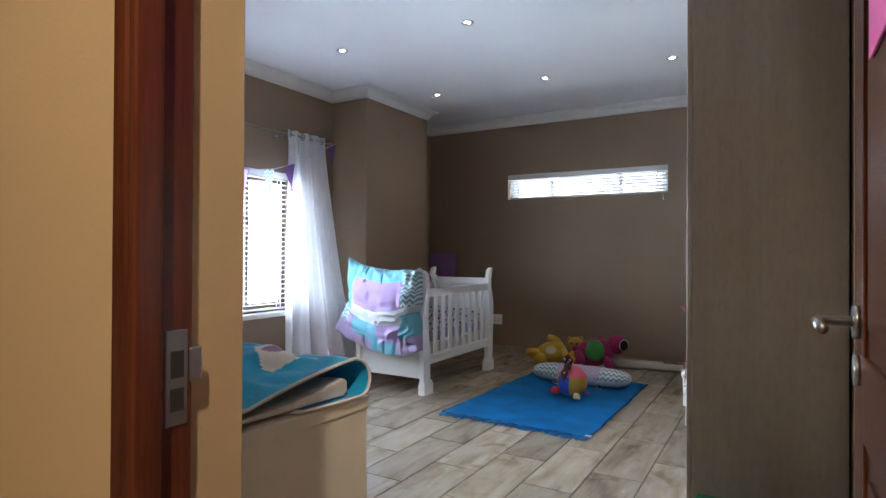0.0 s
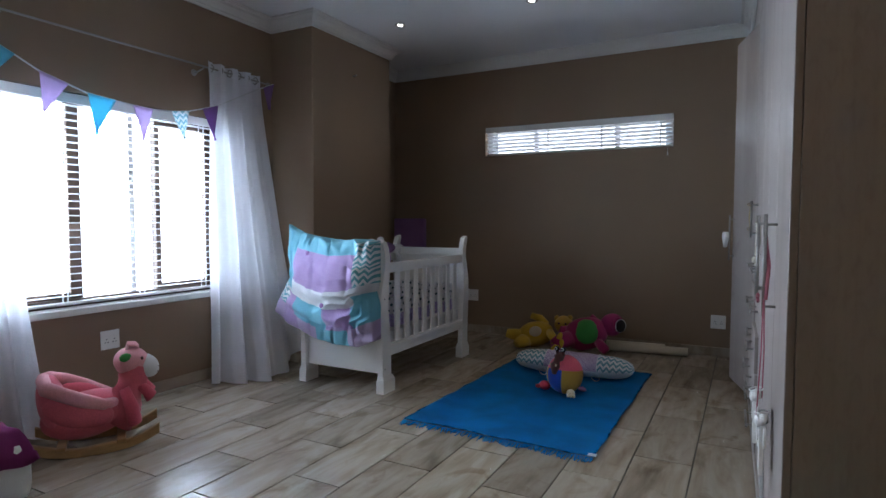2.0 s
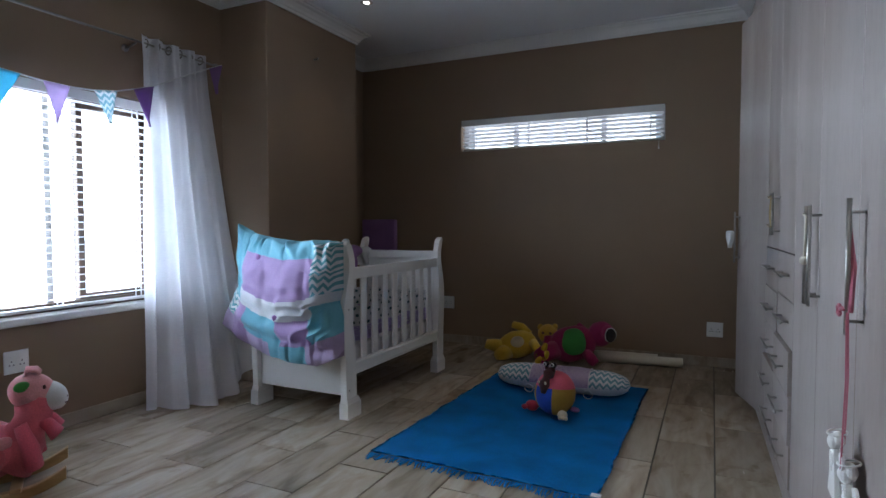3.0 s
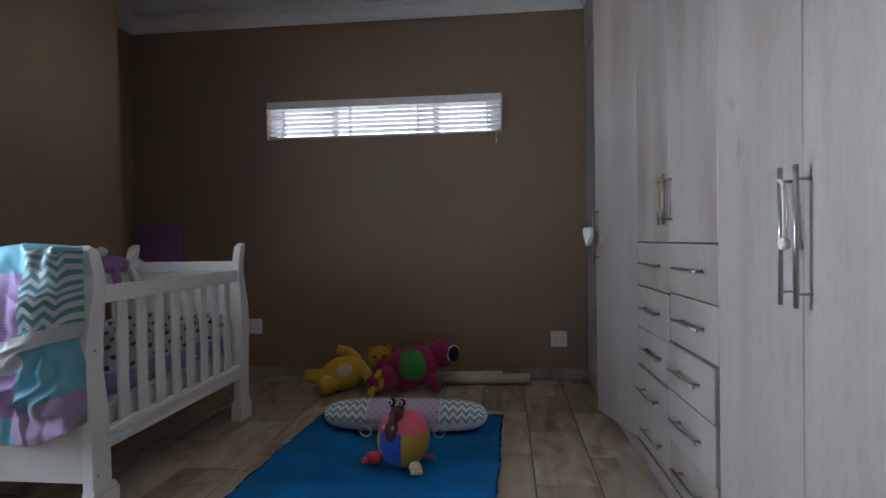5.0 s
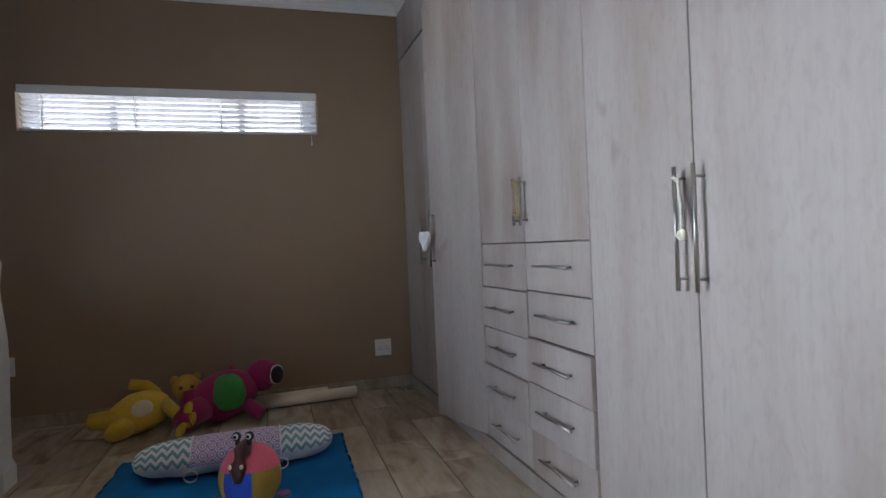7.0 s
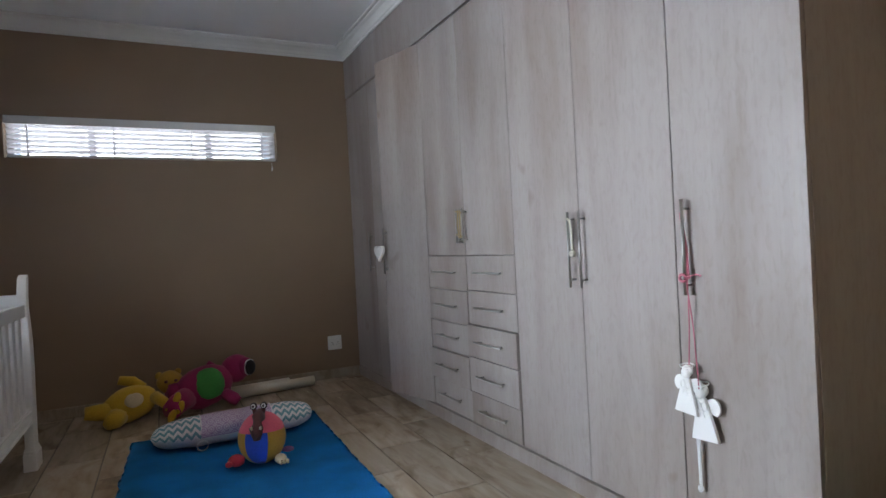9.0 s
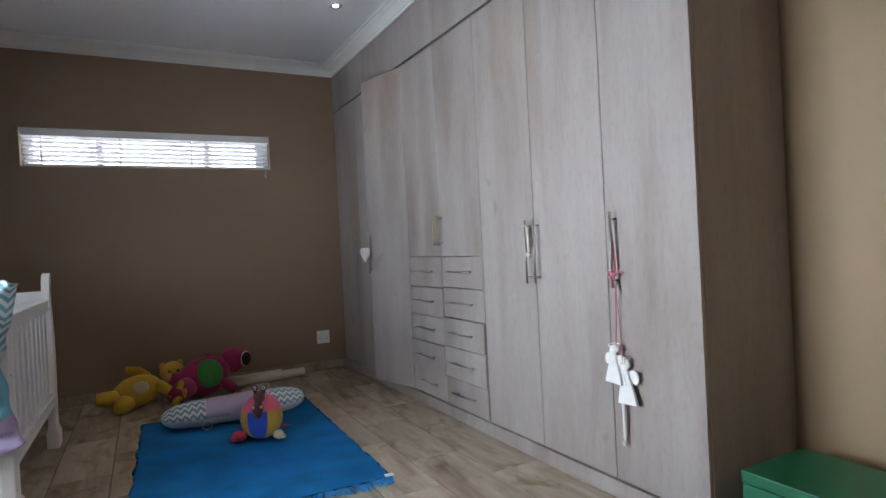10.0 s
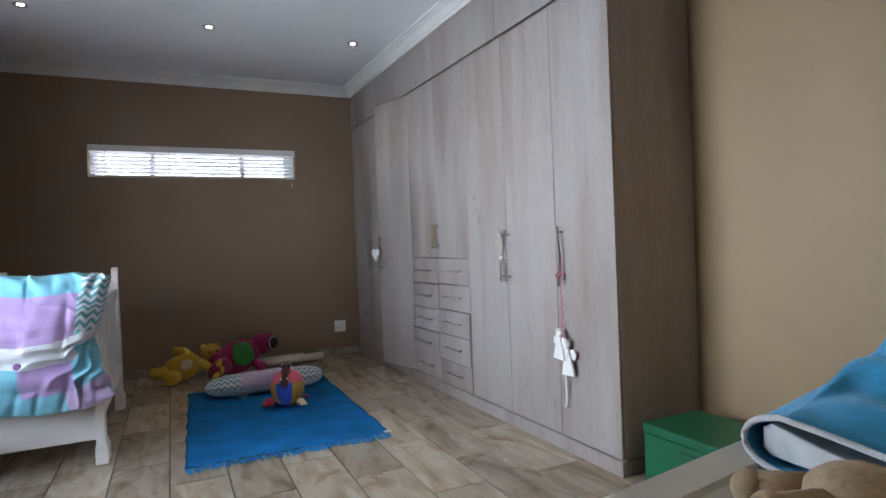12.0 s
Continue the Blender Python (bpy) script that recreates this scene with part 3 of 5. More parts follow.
def pattern_cloth(name, kind, a, b, su, sv, thin=0.0):
    m, nt, bs = node_mat(name)
    u, v = uv_axes(nt, su, sv)
    if kind == "chevron":
        zig = math_node(nt, "ABSOLUTE", math_node(nt, "SUBTRACT", math_node(nt, "FRACT", u), 0.5))
        f = math_node(nt, "GREATER_THAN", math_node(nt, "FRACT", math_node(nt, "ADD", v, math_node(nt, "MULTIPLY", zig, 1.3))), 0.5)
    elif kind == "dots":
        row = math_node(nt, "MULTIPLY", math_node(nt, "FLOOR", v), 0.5)
        du = math_node(nt, "SUBTRACT", math_node(nt, "FRACT", math_node(nt, "ADD", u, row)), 0.5)
        dv = math_node(nt, "SUBTRACT", math_node(nt, "FRACT", v), 0.5)
        d = math_node(nt, "ADD", math_node(nt, "MULTIPLY", du, du), math_node(nt, "MULTIPLY", dv, dv))
        f = math_node(nt, "LESS_THAN", d, 0.055)
    elif kind == "rings":
        du = math_node(nt, "SUBTRACT", math_node(nt, "FRACT", u), 0.5)
        dv = math_node(nt, "SUBTRACT", math_node(nt, "FRACT", v), 0.5)
        d = math_node(nt, "SQRT", math_node(nt, "ADD", math_node(nt, "MULTIPLY", du, du), math_node(nt, "MULTIPLY", dv, dv)))
        f = math_node(nt, "GREATER_THAN", math_node(nt, "FRACT", math_node(nt, "MULTIPLY", d, 4.0)), 0.6)
    else:
        n = value_noise(nt, 9, 3, (su, sv, 1), "UV", 1.5)
        f = math_node(nt, "GREATER_THAN", n, 0.60)
    w = value_noise(nt, 260, 2)
    c = mix(nt, mix(nt, a, b, f), ramp(nt, w, [(0.3, (0.84,) * 3), (0.7, (1,) * 3)]), 1.0, "MULTIPLY")
    link(nt, c, bs.inputs["Base Color"])
    bs.inputs["Roughness"].default_value = 0.92
    bs.inputs["Sheen Weight"].default_value = 0.2
    bump(nt, bs, w, 0.2, 0.0015)
    if thin:
        tr = nt.nodes.new("ShaderNodeBsdfTranslucent")
        link(nt, c, tr.inputs["Color"])
        ms = nt.nodes.new("ShaderNodeMixShader")
        ms.inputs[0].default_value = thin
        link(nt, bs.outputs[0], ms.inputs[1])
        link(nt, tr.outputs[0], ms.inputs[2])
        link(nt, ms.outputs[0], nt.nodes["Material Output"].inputs["Surface"])
    return m


BLUE, LILAC, WHITE = (0.155, 0.42, 0.53), (0.32, 0.21, 0.42), (0.74, 0.74, 0.76)
M["sky_cloth"] = cloth_material("light turquoise cotton", BLUE, 0, 0.06)
M["lilac_cloth"] = cloth_material("pale lilac cotton", (0.45, 0.35, 0.53), 0.25, 0.06)
M["dot_cloth"] = pattern_cloth("lilac cotton with white dots", "dots", LILAC, (0.47, 0.36, 0.56), 112, 92)
M["chev_cloth"] = pattern_cloth("teal and white chevron cotton", "chevron", (0.11, 0.32, 0.36), (0.62, 0.64, 0.67), 17, 19)
M["quilt_white"] = cloth_material("soft white quilt cotton", (0.60, 0.61, 0.64), 0, 0.07)
M["ring_cloth"] = pattern_cloth("lilac ring print cotton", "rings", WHITE, (0.36, 0.22, 0.45), 26, 26)
M["floral"] = pattern_cloth("white cotton with purple print", "noise", WHITE, (0.28, 0.14, 0.42), 3.0, 3.0)
M["mat"] = cloth_material("pale padded vinyl", (0.72, 0.73, 0.74), 0, 0.04, 60, 0.5, 0.1)
M["beige_plush"] = cloth_material("beige plush", (0.55, 0.40, 0.25), 0, 0.1, 120, 0.95, 0.6)
M["palepink"] = cloth_material("pale pink plush", (0.80, 0.37, 0.40), 0, 0.06, 150, 0.95, 0.5)
M["rockwood"] = woodgrain("honey varnished wood", (0.34, 0.19, 0.07), (0.50, 0.31, 0.13), 0.4, (6, 1, 6), 3.0)


def grid_mesh(nu, nv, place, mats, pick, thick=0.0, smooth=True):
    """Sheet of nu x nv cells; place(u, v) gives points, pick(u, v) the material slot."""
    bm = bmesh.new()
    uvl = bm.loops.layers.uv.new("UVMap")
    vs = [[bm.verts.new(place(i / nu, j / nv)) for j in range(nv + 1)] for i in range(nu + 1)]
    for i in range(nu):
        for j in range(nv):
            f = bm.faces.new((vs[i][j], vs[i + 1][j], vs[i + 1][j + 1], vs[i][j + 1]))
            f.material_index = pick((i + 0.5) / nu, (j + 0.5) / nv)
            f.smooth = smooth
            for lp, (a, b) in zip(f.loops, ((i, j), (i + 1, j), (i + 1, j + 1), (i, j + 1))):
                lp[uvl].uv = (a / nu, b / nv)
    if thick:
        bmesh.ops.solidify(bm, geom=bm.faces[:], thickness=thick)
    return bm


# ---- curtains, rod, bunting ----
ROD_X, ROD_Z = -3.60, 2.17


def curtain(y0, y1, b0, bend, b1, lift, folds, seed, label):
    """Hanging curtain from the rod; b0, b1 are the floor ends (x, y) of the hem, bend its middle, lift the raised far corner."""
    t = thing("curtain", (0, 0, 0), 0, label, "curtain", "curtains at the window")
    rnd = random.Random(seed)
    ph = [rnd.uniform(0, 6.28) for _ in range(6)]

    def place(u, v):
        z = 2.212 - v * 2.202
        k = max(0.0, (v - 0.06) / 0.94)
        k = k ** 1.25
        hx = b0[0] * (1 - u) ** 2 + 2 * bend[0] * u * (1 - u) + b1[0] * u * u
        hy = b0[1] * (1 - u) ** 2 + 2 * bend[1] * u * (1 - u) + b1[1] * u * u
        x = ROD_X + (hx - ROD_X) * k
        y = (y0 + (y1 - y0) * u) * (1 - k) + hy * k
        z += lift * k * max(0.0, (u - 0.55) / 0.45) ** 2
        amp = 0.026 + 0.020 * k
        w = math.sin(u * folds * 2 * math.pi + ph[0] + 0.5 * math.sin(v * 3 + ph[1]))
        w += 0.35 * math.sin(u * folds * 4.3 * math.pi + ph[2] + v * 2.2)
        x += amp * w * (1.0 if v > 0.05 else 0.8)
        y += 0.012 * math.sin(u * folds * 2 * math.pi + ph[3] + v * 1.5) * (0.4 + k)
        return (x + 0.006 * math.sin(v * 9 + u * 11), y, z)
    bm = grid_mesh(150, 34, place, None, lambda u, v: 0)
    part("panel", bm, M["curtain"], t)
    n = 6
    for k in range(n):
        y = y0 + (y1 - y0) * (k + 0.5) / n
        ring = tube([(ROD_X + 0.024 * math.cos(a), y, ROD_Z + 0.024 * math.sin(a)) for a in (2 * math.pi * q / 16 for q in range(16))], 0.004, 6, None, True)
        part("eyelet", ring, M["steel"], t, "", True)
    return t


curtain(3.62, 4.10, (-3.56, 3.57), (-3.15, 3.74), (-3.29, 4.15), 0.17, 4, 3, "long white curtain gathered beside the crib")
curtain(1.93, 2.36, (-3.56, 1.93), (-3.53, 2.2), (-3.50, 2.50), 0.0, 4, 8, "long white curtain hanging beside the window")
t = thing("curtain_rod", (0, 0, 0), 0, "thin steel curtain rod above the window", "curtain rod")
part("rod", tube([(ROD_X, 1.88, ROD_Z), (ROD_X, 4.19, ROD_Z)], 0.0065, 12), M["steel"], t, "", True)
for y in (1.88, 4.19):
    part("finial", ball((ROD_X, y, ROD_Z), (0.016, 0.02, 0.016)), M["steel"], t, "", True)
for y in (2.40, 3.60):
    bm = tube([(XL, y, ROD_Z - 0.03), (XL + 0.03, y, ROD_Z - 0.03), (ROD_X, y, ROD_Z - 0.012)], 0.006, 8)
    tube([(XL, y, ROD_Z - 0.03), (XL + 0.006, y, ROD_Z - 0.03)], 0.022, 14, bm)
    part("bracket", bm, M["steel"], t, "", True)


def bunting():
    t = thing("bunting", (0, 0, 0), 0, "string of turquoise and lilac fabric pennants across the window", "bunting")
    X = -3.525
    pts = [(1.90, 2.17), (2.02, 2.125), (2.287, 2.004), (2.422, 1.943), (2.53, 1.889), (2.672, 1.850), (2.77, 1.823), (2.93, 1.811), (3.03, 1.803), (3.16, 1.801), (3.285, 1.810), (3.415, 1.832), (3.517, 1.864), (3.645, 1.907), (4.0, 2.085), (4.17, 2.16)]
    part("cord", tube([(X, y, z) for y, z in pts], 0.0045, 6), M["whitecloth"], t)
    flags = [(2.02, 2.15, 2.06, 1.86, "lilac_flag"), (2.287, 2.422, 2.275, 1.773, "teal"), (2.53, 2.672, 2.545, 1.683, "lilac_flag"), (2.77, 2.93, 2.812, 1.600, "teal"), (3.03, 3.16, 3.09, 1.600, "lilac_flag"), (3.285, 3.415, 3.375, 1.648, "chev_flag"), (3.517, 3.645, 3.613, 1.667, "purple_flag"), (4.06, 4.17, 4.12, 1.96, "purple_flag")]
    M["teal"] = cloth_material("turquoise felt", (0.22, 0.58, 0.72), 0.6, 0.05)
    M["lilac_flag"] = cloth_material("pale lilac cotton", (0.60, 0.50, 0.70), 0.6, 0.05)
    M["chev_flag"] = pattern_cloth("pale chevron cotton", "chevron", (0.30, 0.52, 0.58), (0.82, 0.84, 0.87), 2.5, 5, 0.6)
    M["purple_flag"] = cloth_material("purple cotton", (0.30, 0.17, 0.42), 0.5, 0.05)

    def zat(y):
        for (ya, za), (yb, zb) in zip(pts, pts[1:]):
            if ya <= y <= yb:
                return za + (zb - za) * (y - ya) / (yb - ya)
        return pts[-1][1]
    for a, b, ty, tz, m in flags:
        tip = (ty, tz)

        def place(u, v, a=a, b=b, tip=tip):
            y = a + (b - a) * u
            z = zat(y)
            return (X + 0.006 + 0.012 * v * math.sin(u * 5 + a * 9), y + (tip[0] - y) * v, z + (tip[1] - z) * v)
        bm = grid_mesh(8, 8, place, None, lambda u, v: 0, 0.0)
        bmesh.ops.remove_doubles(bm, verts=bm.verts, dist=0.0004)
        bmesh.ops.solidify(bm, geom=bm.faces[:], thickness=0.0016)
        part("pennant", bm, M[m], t)


bunting()


# ---- sockets ----
def socket(at, turn, label):
    t = thing("wall_socket", at, turn, label, "socket", "wall sockets")
    part("plate", box(-0.057, -0.009, -0.057, 0.057, 0, 0.057, 0.004, 2), M["plastic"], t)
    for cx in (-0.024, 0.024):
        part("rocker_switch", box(cx - 0.007, -0.0115, 0.018, cx + 0.007, -0.008, 0.032, 0.001), M["plastic"], t)
        # dark discs on the plate stand in for the shade inside the pin holes
        bm = bmesh.new()
        for dx, dz in ((0, 0.004), (-0.009, -0.014), (0.009, -0.014)):
            tube([(cx + dx, -0.0095, dz), (cx + dx, -0.0088, dz)], 0.0035, 10, bm)
        part("pin_hole_shade", bm, M["dark"], t)


socket((XL, 2.965, 0.41), 90, "white double wall socket under the window")
socket((-0.515, YF, 0.288), 0, "white double wall socket beside the wardrobe")
socket((-2.765, YF, 0.375), 0, "white double wall socket behind the crib")
bm = tube([(PX, 4.84, 2.34), (PX + 0.03, 4.84, 2.34), (PX + 0.036, 4.84, 2.35)], 0.006, 8)
tagged(mesh_ob("wall_hook", bm, M["steel"], True), "small dark screw hook in the pier", "hook")


# ---- crib ----
def crib():
    t = thing("crib", (-2.725, 4.572, 0), 0, "white sleigh crib with slatted sides and moulded feet", "crib")
    hx, hy = 0.345, 0.64
    # outline of a sleigh post, y outward, z up
    prof_in = [(-0.010, 0.0), (-0.010, 0.10), (-0.008, 0.22), (0.000, 0.40), (0.022, 0.55), (0.012, 0.72), (-0.004, 0.82), (0.0, 0.90), (0.018, 0.955), (0.034, 0.985)]
    prof_out = [(0.052, 1.003), (0.062, 0.985), (0.052, 0.95), (0.034, 0.89), (0.036, 0.83), (0.062, 0.74), (0.086, 0.64), (0.090, 0.52), (0.082, 0.40), (0.074, 0.28), (0.070, 0.12), (0.070, 0.0)]
    for sx in (-1, 1):
        for sy in (-1, 1):
            prof = [(sy * (hy - 0.075 + a), z) for a, z in [(a - 0.022, z) for a, z in prof_in] + prof_out]
            x0 = sx * hx
            bm = extrude_profile(prof, "x", x0 - sx * 0.042, x0, None, 0.005)
            post = part("post", bm, M["crib"], t)
            ya, yb = sy * (hy - 0.133), sy * (hy + 0.002)
            f = bmesh.new()
            bm_box(f, x0 - sx * 0.048, ya, 0.0, x0 + sx * 0.012, yb, 0.088, 0.004, 2)
            bm_box(f, x0 - sx * 0.046, ya + sy * 0.006, 0.088, x0 + sx * 0.008, yb - sy * 0.004, 0.102, 0.005, 2)
            bm_box(f, x0 - sx * 0.044, ya + sy * 0.012, 0.102, x0 + sx * 0.004, yb - sy * 0.008, 0.112, 0.003, 2)
            part("foot", f, M["crib"], post)
    # ends: lower panel, upper panel, top rail
    for sy in (-1, 1):
        y0, y1 = sy * (hy - 0.055), sy * (hy - 0.035)
        part("end_panel", box(-hx + 0.042, y0, 0.125 if sy < 0 else 0.23, hx - 0.042, y1, 0.86, 0.003), M["crib"], t)
        part("end_rail", box(-hx + 0.04, sy * (hy - 0.066), 0.84, hx - 0.04, sy * (hy - 0.02), 0.90, 0.008, 2), M["crib"], t)
        part("end_rail", box(-hx + 0.04, sy * (hy - 0.064), 0.40, hx - 0.04, sy * (hy - 0.026), 0.44, 0.006, 2), M["crib"], t)
    # sides: rails and slats
    for sx in (-1, 1):
        xi, xo = sx * (hx - 0.034), sx * (hx - 0.008)
        part("top_rail", box(xi, -hy + 0.075, 0.785, xo, hy - 0.075, 0.852, 0.006, 2), M["crib"], t)
        b = bmesh.new()
        bm_box(b, xi, -hy + 0.075, 0.235, xo, hy - 0.075, 0.315, 0.005, 2)
        bm_box(b, xo, -hy + 0.075, 0.285, xo + sx * 0.008, hy - 0.075, 0.305, 0.003, 2)
        bm_box(b, xo, -hy + 0.075, 0.24, xo + sx * 0.006, hy - 0.075, 0.255, 0.003, 2)
        part("bottom_rail", b, M["crib"], t)
        n = 8
        for k in range(n):
            y = -hy + 0.09 + (2 * hy - 0.18) * (k + 1) / (n + 1)
            part("slat", box(sx * (hx - 0.028), y - 0.030, 0.31, sx * (hx - 0.014), y + 0.030, 0.79, 0.003), M["crib"], t)
    for z in (0.62, 0.16):
        part("screw_cap", tube([(hx - 0.02, -hy + 0.03, z), (hx + 0.0015, -hy + 0.03, z)], 0.006, 10), M["steel"], t)
    part("base", box(-hx + 0.04, -hy + 0.07, 0.27, hx - 0.04, hy - 0.07, 0.288, 0.003), M["crib"], t)


crib()
CRIB_AT = (0.02, -0.083, 0)
mattress = mesh_ob("mattress", box(-3.04, 4.09, 0.289, -2.45, 5.22, 0.39, 0.02, 3), M["floral"], True)
mattress.location = CRIB_AT
tagged(mattress, "crib mattress in a white printed sheet", "mattress")


def bumper():
    """Padded crib bumper: four tied pads standing on the mattress."""
    t = thing("crib_bumper", CRIB_AT, 0, "padded crib bumper in chevron, white and purple print", "crib bumper")

    def pad(p0, p1, name):
        p0, p1 = Vector((*p0, 0)), Vector((*p1, 0))
        d = (p1 - p0).normalized()
        nrm = Vector((-d.y, d.x, 0))
        L = (p1 - p0).length

        def place(u, v):
            puff = 0.016 * (math.sin(math.pi * min(1, max(0, v))) ** 0.5) * (0.75 + 0.25 * abs(math.sin(u * L * 9)))
            q = p0 + d * (L * u) + nrm * puff
            return (q.x, q.y, 0.392 + 0.215 * v + 0.008 * math.sin(u * L * 18))
        bm = grid_mesh(48, 10, place, None, lambda u, v: 1 if v > 0.95 else (2 if v > 0.44 else 0), 0.012)
        part(name, bm, [M["purple_print"], M["chev2"], M["sprig"]], t)
    M["purple_print"] = pattern_cloth("purple and white print", "noise", (0.50, 0.40, 0.72), (0.80, 0.79, 0.84), 2.2, 2.2)
    M["sprig"] = pattern_cloth("white cotton with dark sprigs", "dots", (0.80, 0.80, 0.82), (0.05, 0.13, 0.16), 13, 5)
    M["chev2"] = pattern_cloth("blue chevron trim", "chevron", (0.13, 0.45, 0.56), WHITE, 9, 7)
    pad((-2.495, 4.13), (-2.495, 5.18), "pad")
    pad((-3.035, 5.18), (-3.035, 4.13), "pad")
    pad((-2.50, 5.205), (-3.0, 5.205), "pad")
    pad((-3.0, 4.105), (-2.50, 4.105), "pad")


bumper()


def duvet():
    t = thing("duvet", (0.035, -0.083, -0.022), 0, "puffy turquoise and lilac patchwork duvet hung over the crib end", "duvet")
    L = [(-3.155, 1.12), (-3.15, 0.95), (-3.115, 0.79), (-3.225, 0.65), (-3.315, 0.51)]
    R = [(-2.335, 1.015), (-2.375, 0.87), (-2.44, 0.69), (-2.395, 0.55), (-2.34, 0.425)]
    T = [(-3.155, 1.12), (-3.03, 1.065), (-2.87, 1.038), (-2.69, 1.022), (-2.50, 1.03), (-2.335, 1.015)]
    B = [(-3.315, 0.51), (-3.16, 0.435), (-2.92, 0.372), (-2.70, 0.350), (-2.48, 0.365), (-2.34, 0.425)]

    def along(c, s):
        s = min(max(s, 0), 0.99999) * (len(c) - 1)
        i = int(s)
        f = s - i
        f = f * f * (3 - 2 * f) * 0.4 + f * 0.6
        return Vector(c[i]) * (1 - f) + Vector(c[i + 1]) * f

    def flat(u, v):
        a, b, c, d = along(T, u), along(B, u), along(L, v), along(R, v)
        p = a * (1 - v) + b * v + c * (1 - u) + d * u
        return p - (Vector(T[0]) * (1 - u) * (1 - v) + Vector(T[-1]) * u * (1 - v) + Vector(B[0]) * (1 - u) * v + Vector(B[-1]) * u * v)
    seams_u, seams_v = (0.0, 0.13, 0.46, 0.78, 1.0), (0.0, 0.13, 0.40, 0.575, 0.80, 1.0)

    def puff(s, seams):
        for a, b in zip(seams, seams[1:]):
            if a <= s <= b:
                return math.sin(math.pi * (s - a) / (b - a))
        return 0

    def front(u, v):
        p = flat(u, v)
        tuck = sum(0.036 * math.exp(-((u - a) / 0.011) ** 2) * max(0.0, 1 - v / d) for a, d in ((0.10, 0.16), (0.19, 0.22), (0.27, 0.14), (0.38, 0.24), (0.47, 0.15), (0.60, 0.18), (0.71, 0.13)))
        tuck += sum(0.040 * math.exp(-((u - a + (1 - v) * s) / 0.012) ** 2) * max(0.0, 1 - (1 - v) / d) for a, s, d in ((0.30, 0.1, 0.20), (0.42, 0.0, 0.26), (0.52, -0.15, 0.30), (0.61, -0.25, 0.34), (0.70, -0.3, 0.36), (0.79, -0.3, 0.34), (0.88, -0.25, 0.3)))
        edge = (max(0.0, math.sin(math.pi * u)) ** 0.45) * (max(0.0, math.sin(math.pi * v)) ** 0.45)
        n1 = noise.noise(Vector((u * 5, v * 6, 0.3)))
        r, th = math.hypot(1.0 - u, v - 0.46), math.atan2(v - 0.46, 1.02 - u)
        fan = 0.030 * (1 - abs(math.sin(9.0 * th + 2.5 * n1)) ** 0.7) * math.exp(-((r - 0.30) / 0.24) ** 2) * (1 if v > 0.46 else 0.25)
        crease = fan + 0.010 * math.sin((u * 20 - v * 15) + 4 * n1) * (v ** 1.6) * (0.25 + 0.75 * u) + 0.016 * abs(math.sin(u * 21 + 3 * n1)) * max(0.0, 1 - v * 6)
        fold = 0.035 * math.exp(-((v - 0.62 - 0.25 * (0.5 - u) ** 2) / 0.05) ** 2) * (0.4 + 0.6 * (1 - u))
        y = 3.985 - (0.165 - 0.10 * math.sin(math.pi * v)) * u * u * (3 - 2 * u) - edge * (0.085 + 0.06 * math.sin(math.pi * min(1, v * 1.1))) - 0.028 * (puff(u, seams_u) * puff(v, seams_v)) ** 0.9 * edge - 0.010 * math.sin(u * 41 + 9 * n1) * math.exp(-v * 11) - 0.007 * noise.noise(Vector((u * 17, v * 11, 2.0))) * edge - 0.02 * n1 * edge + fold * edge + tuck * edge - crease
        return (p.x + 0.010 * noise.noise(Vector((v * 9, 3, u * 2))) * abs(2 * u - 1), y, p.y + 0.008 * n1 + 0.010 * math.sin(u * 43 + 5 * n1) * math.exp(-v * 14))

    def back(u, v):
        p = flat(u, v)
        return (min(p.x, -2.415), 4.000, p.y)
    # slots: 0 turquoise 1 dots 2 chevron 3 white 4 lilac

    def pick(u, v):
        v = v - 0.045 * math.sin(math.pi * u) * (1 if v > 0.2 else 0)
        if v < 0.13:
            return 2 if u > 0.86 else 0
        if u < 0.21 and v < 0.55:
            return 0
        if u < 0.13:
            return 2 if v < 0.78 else 4
        if v < 0.40:
            return 2 if u > 0.84 + 0.05 * v else 1
        if v < 0.575:
            return 0 if (u > 0.88 and v > 0.48) else 3
        if v < 0.80:
            if u < 0.27:
                return 1
            return 0 if u < 0.56 else (1 if u < 0.82 else 0)
        if u < 0.30:
            return 1
        return 4 if u < 0.48 else (0 if u < 0.74 else 4)
    bm = grid_mesh(112, 112, front, None, pick)
    uvl = bm.loops.layers.uv.active
    nb = 112
    rows = [[None] * (nb + 1) for _ in range(nb + 1)]
    vs = list(bm.verts)
    for i in range(nb + 1):
        for j in range(nb + 1):
            rows[i][j] = vs[i * (nb + 1) + j]
    rim = [(i, 0) for i in range(nb)] + [(nb, j) for j in range(nb)] + [(i, nb) for i in range(nb, 0, -1)] + [(0, j) for j in range(nb, 0, -1)]
    outer = [rows[i][j] for i, j in rim]
    inner = [bm.verts.new(back(i / nb, j / nb)) for i, j in rim]
    n = len(rim)
    for k in range(n):
        f = bm.faces.new((outer[(k + 1) % n], outer[k], inner[k], inner[(k + 1) % n]))
        f.smooth = True
        near = [g for g in outer[k].link_faces if g in outer[(k + 1) % n].link_faces and g is not f]
        f.material_index = near[0].material_index
        for lp, q in zip(f.loops, (k + 1, k, k, k + 1)):
            a, b = rim[q % n]
            lp[uvl].uv = (a / nb, b / nb)
    bm.faces.new(inner)
    body = part("quilt", bm, [M["sky_cloth"], M["dot_cloth"], M["chev_cloth"], M["quilt_white"], M["lilac_cloth"]], t)
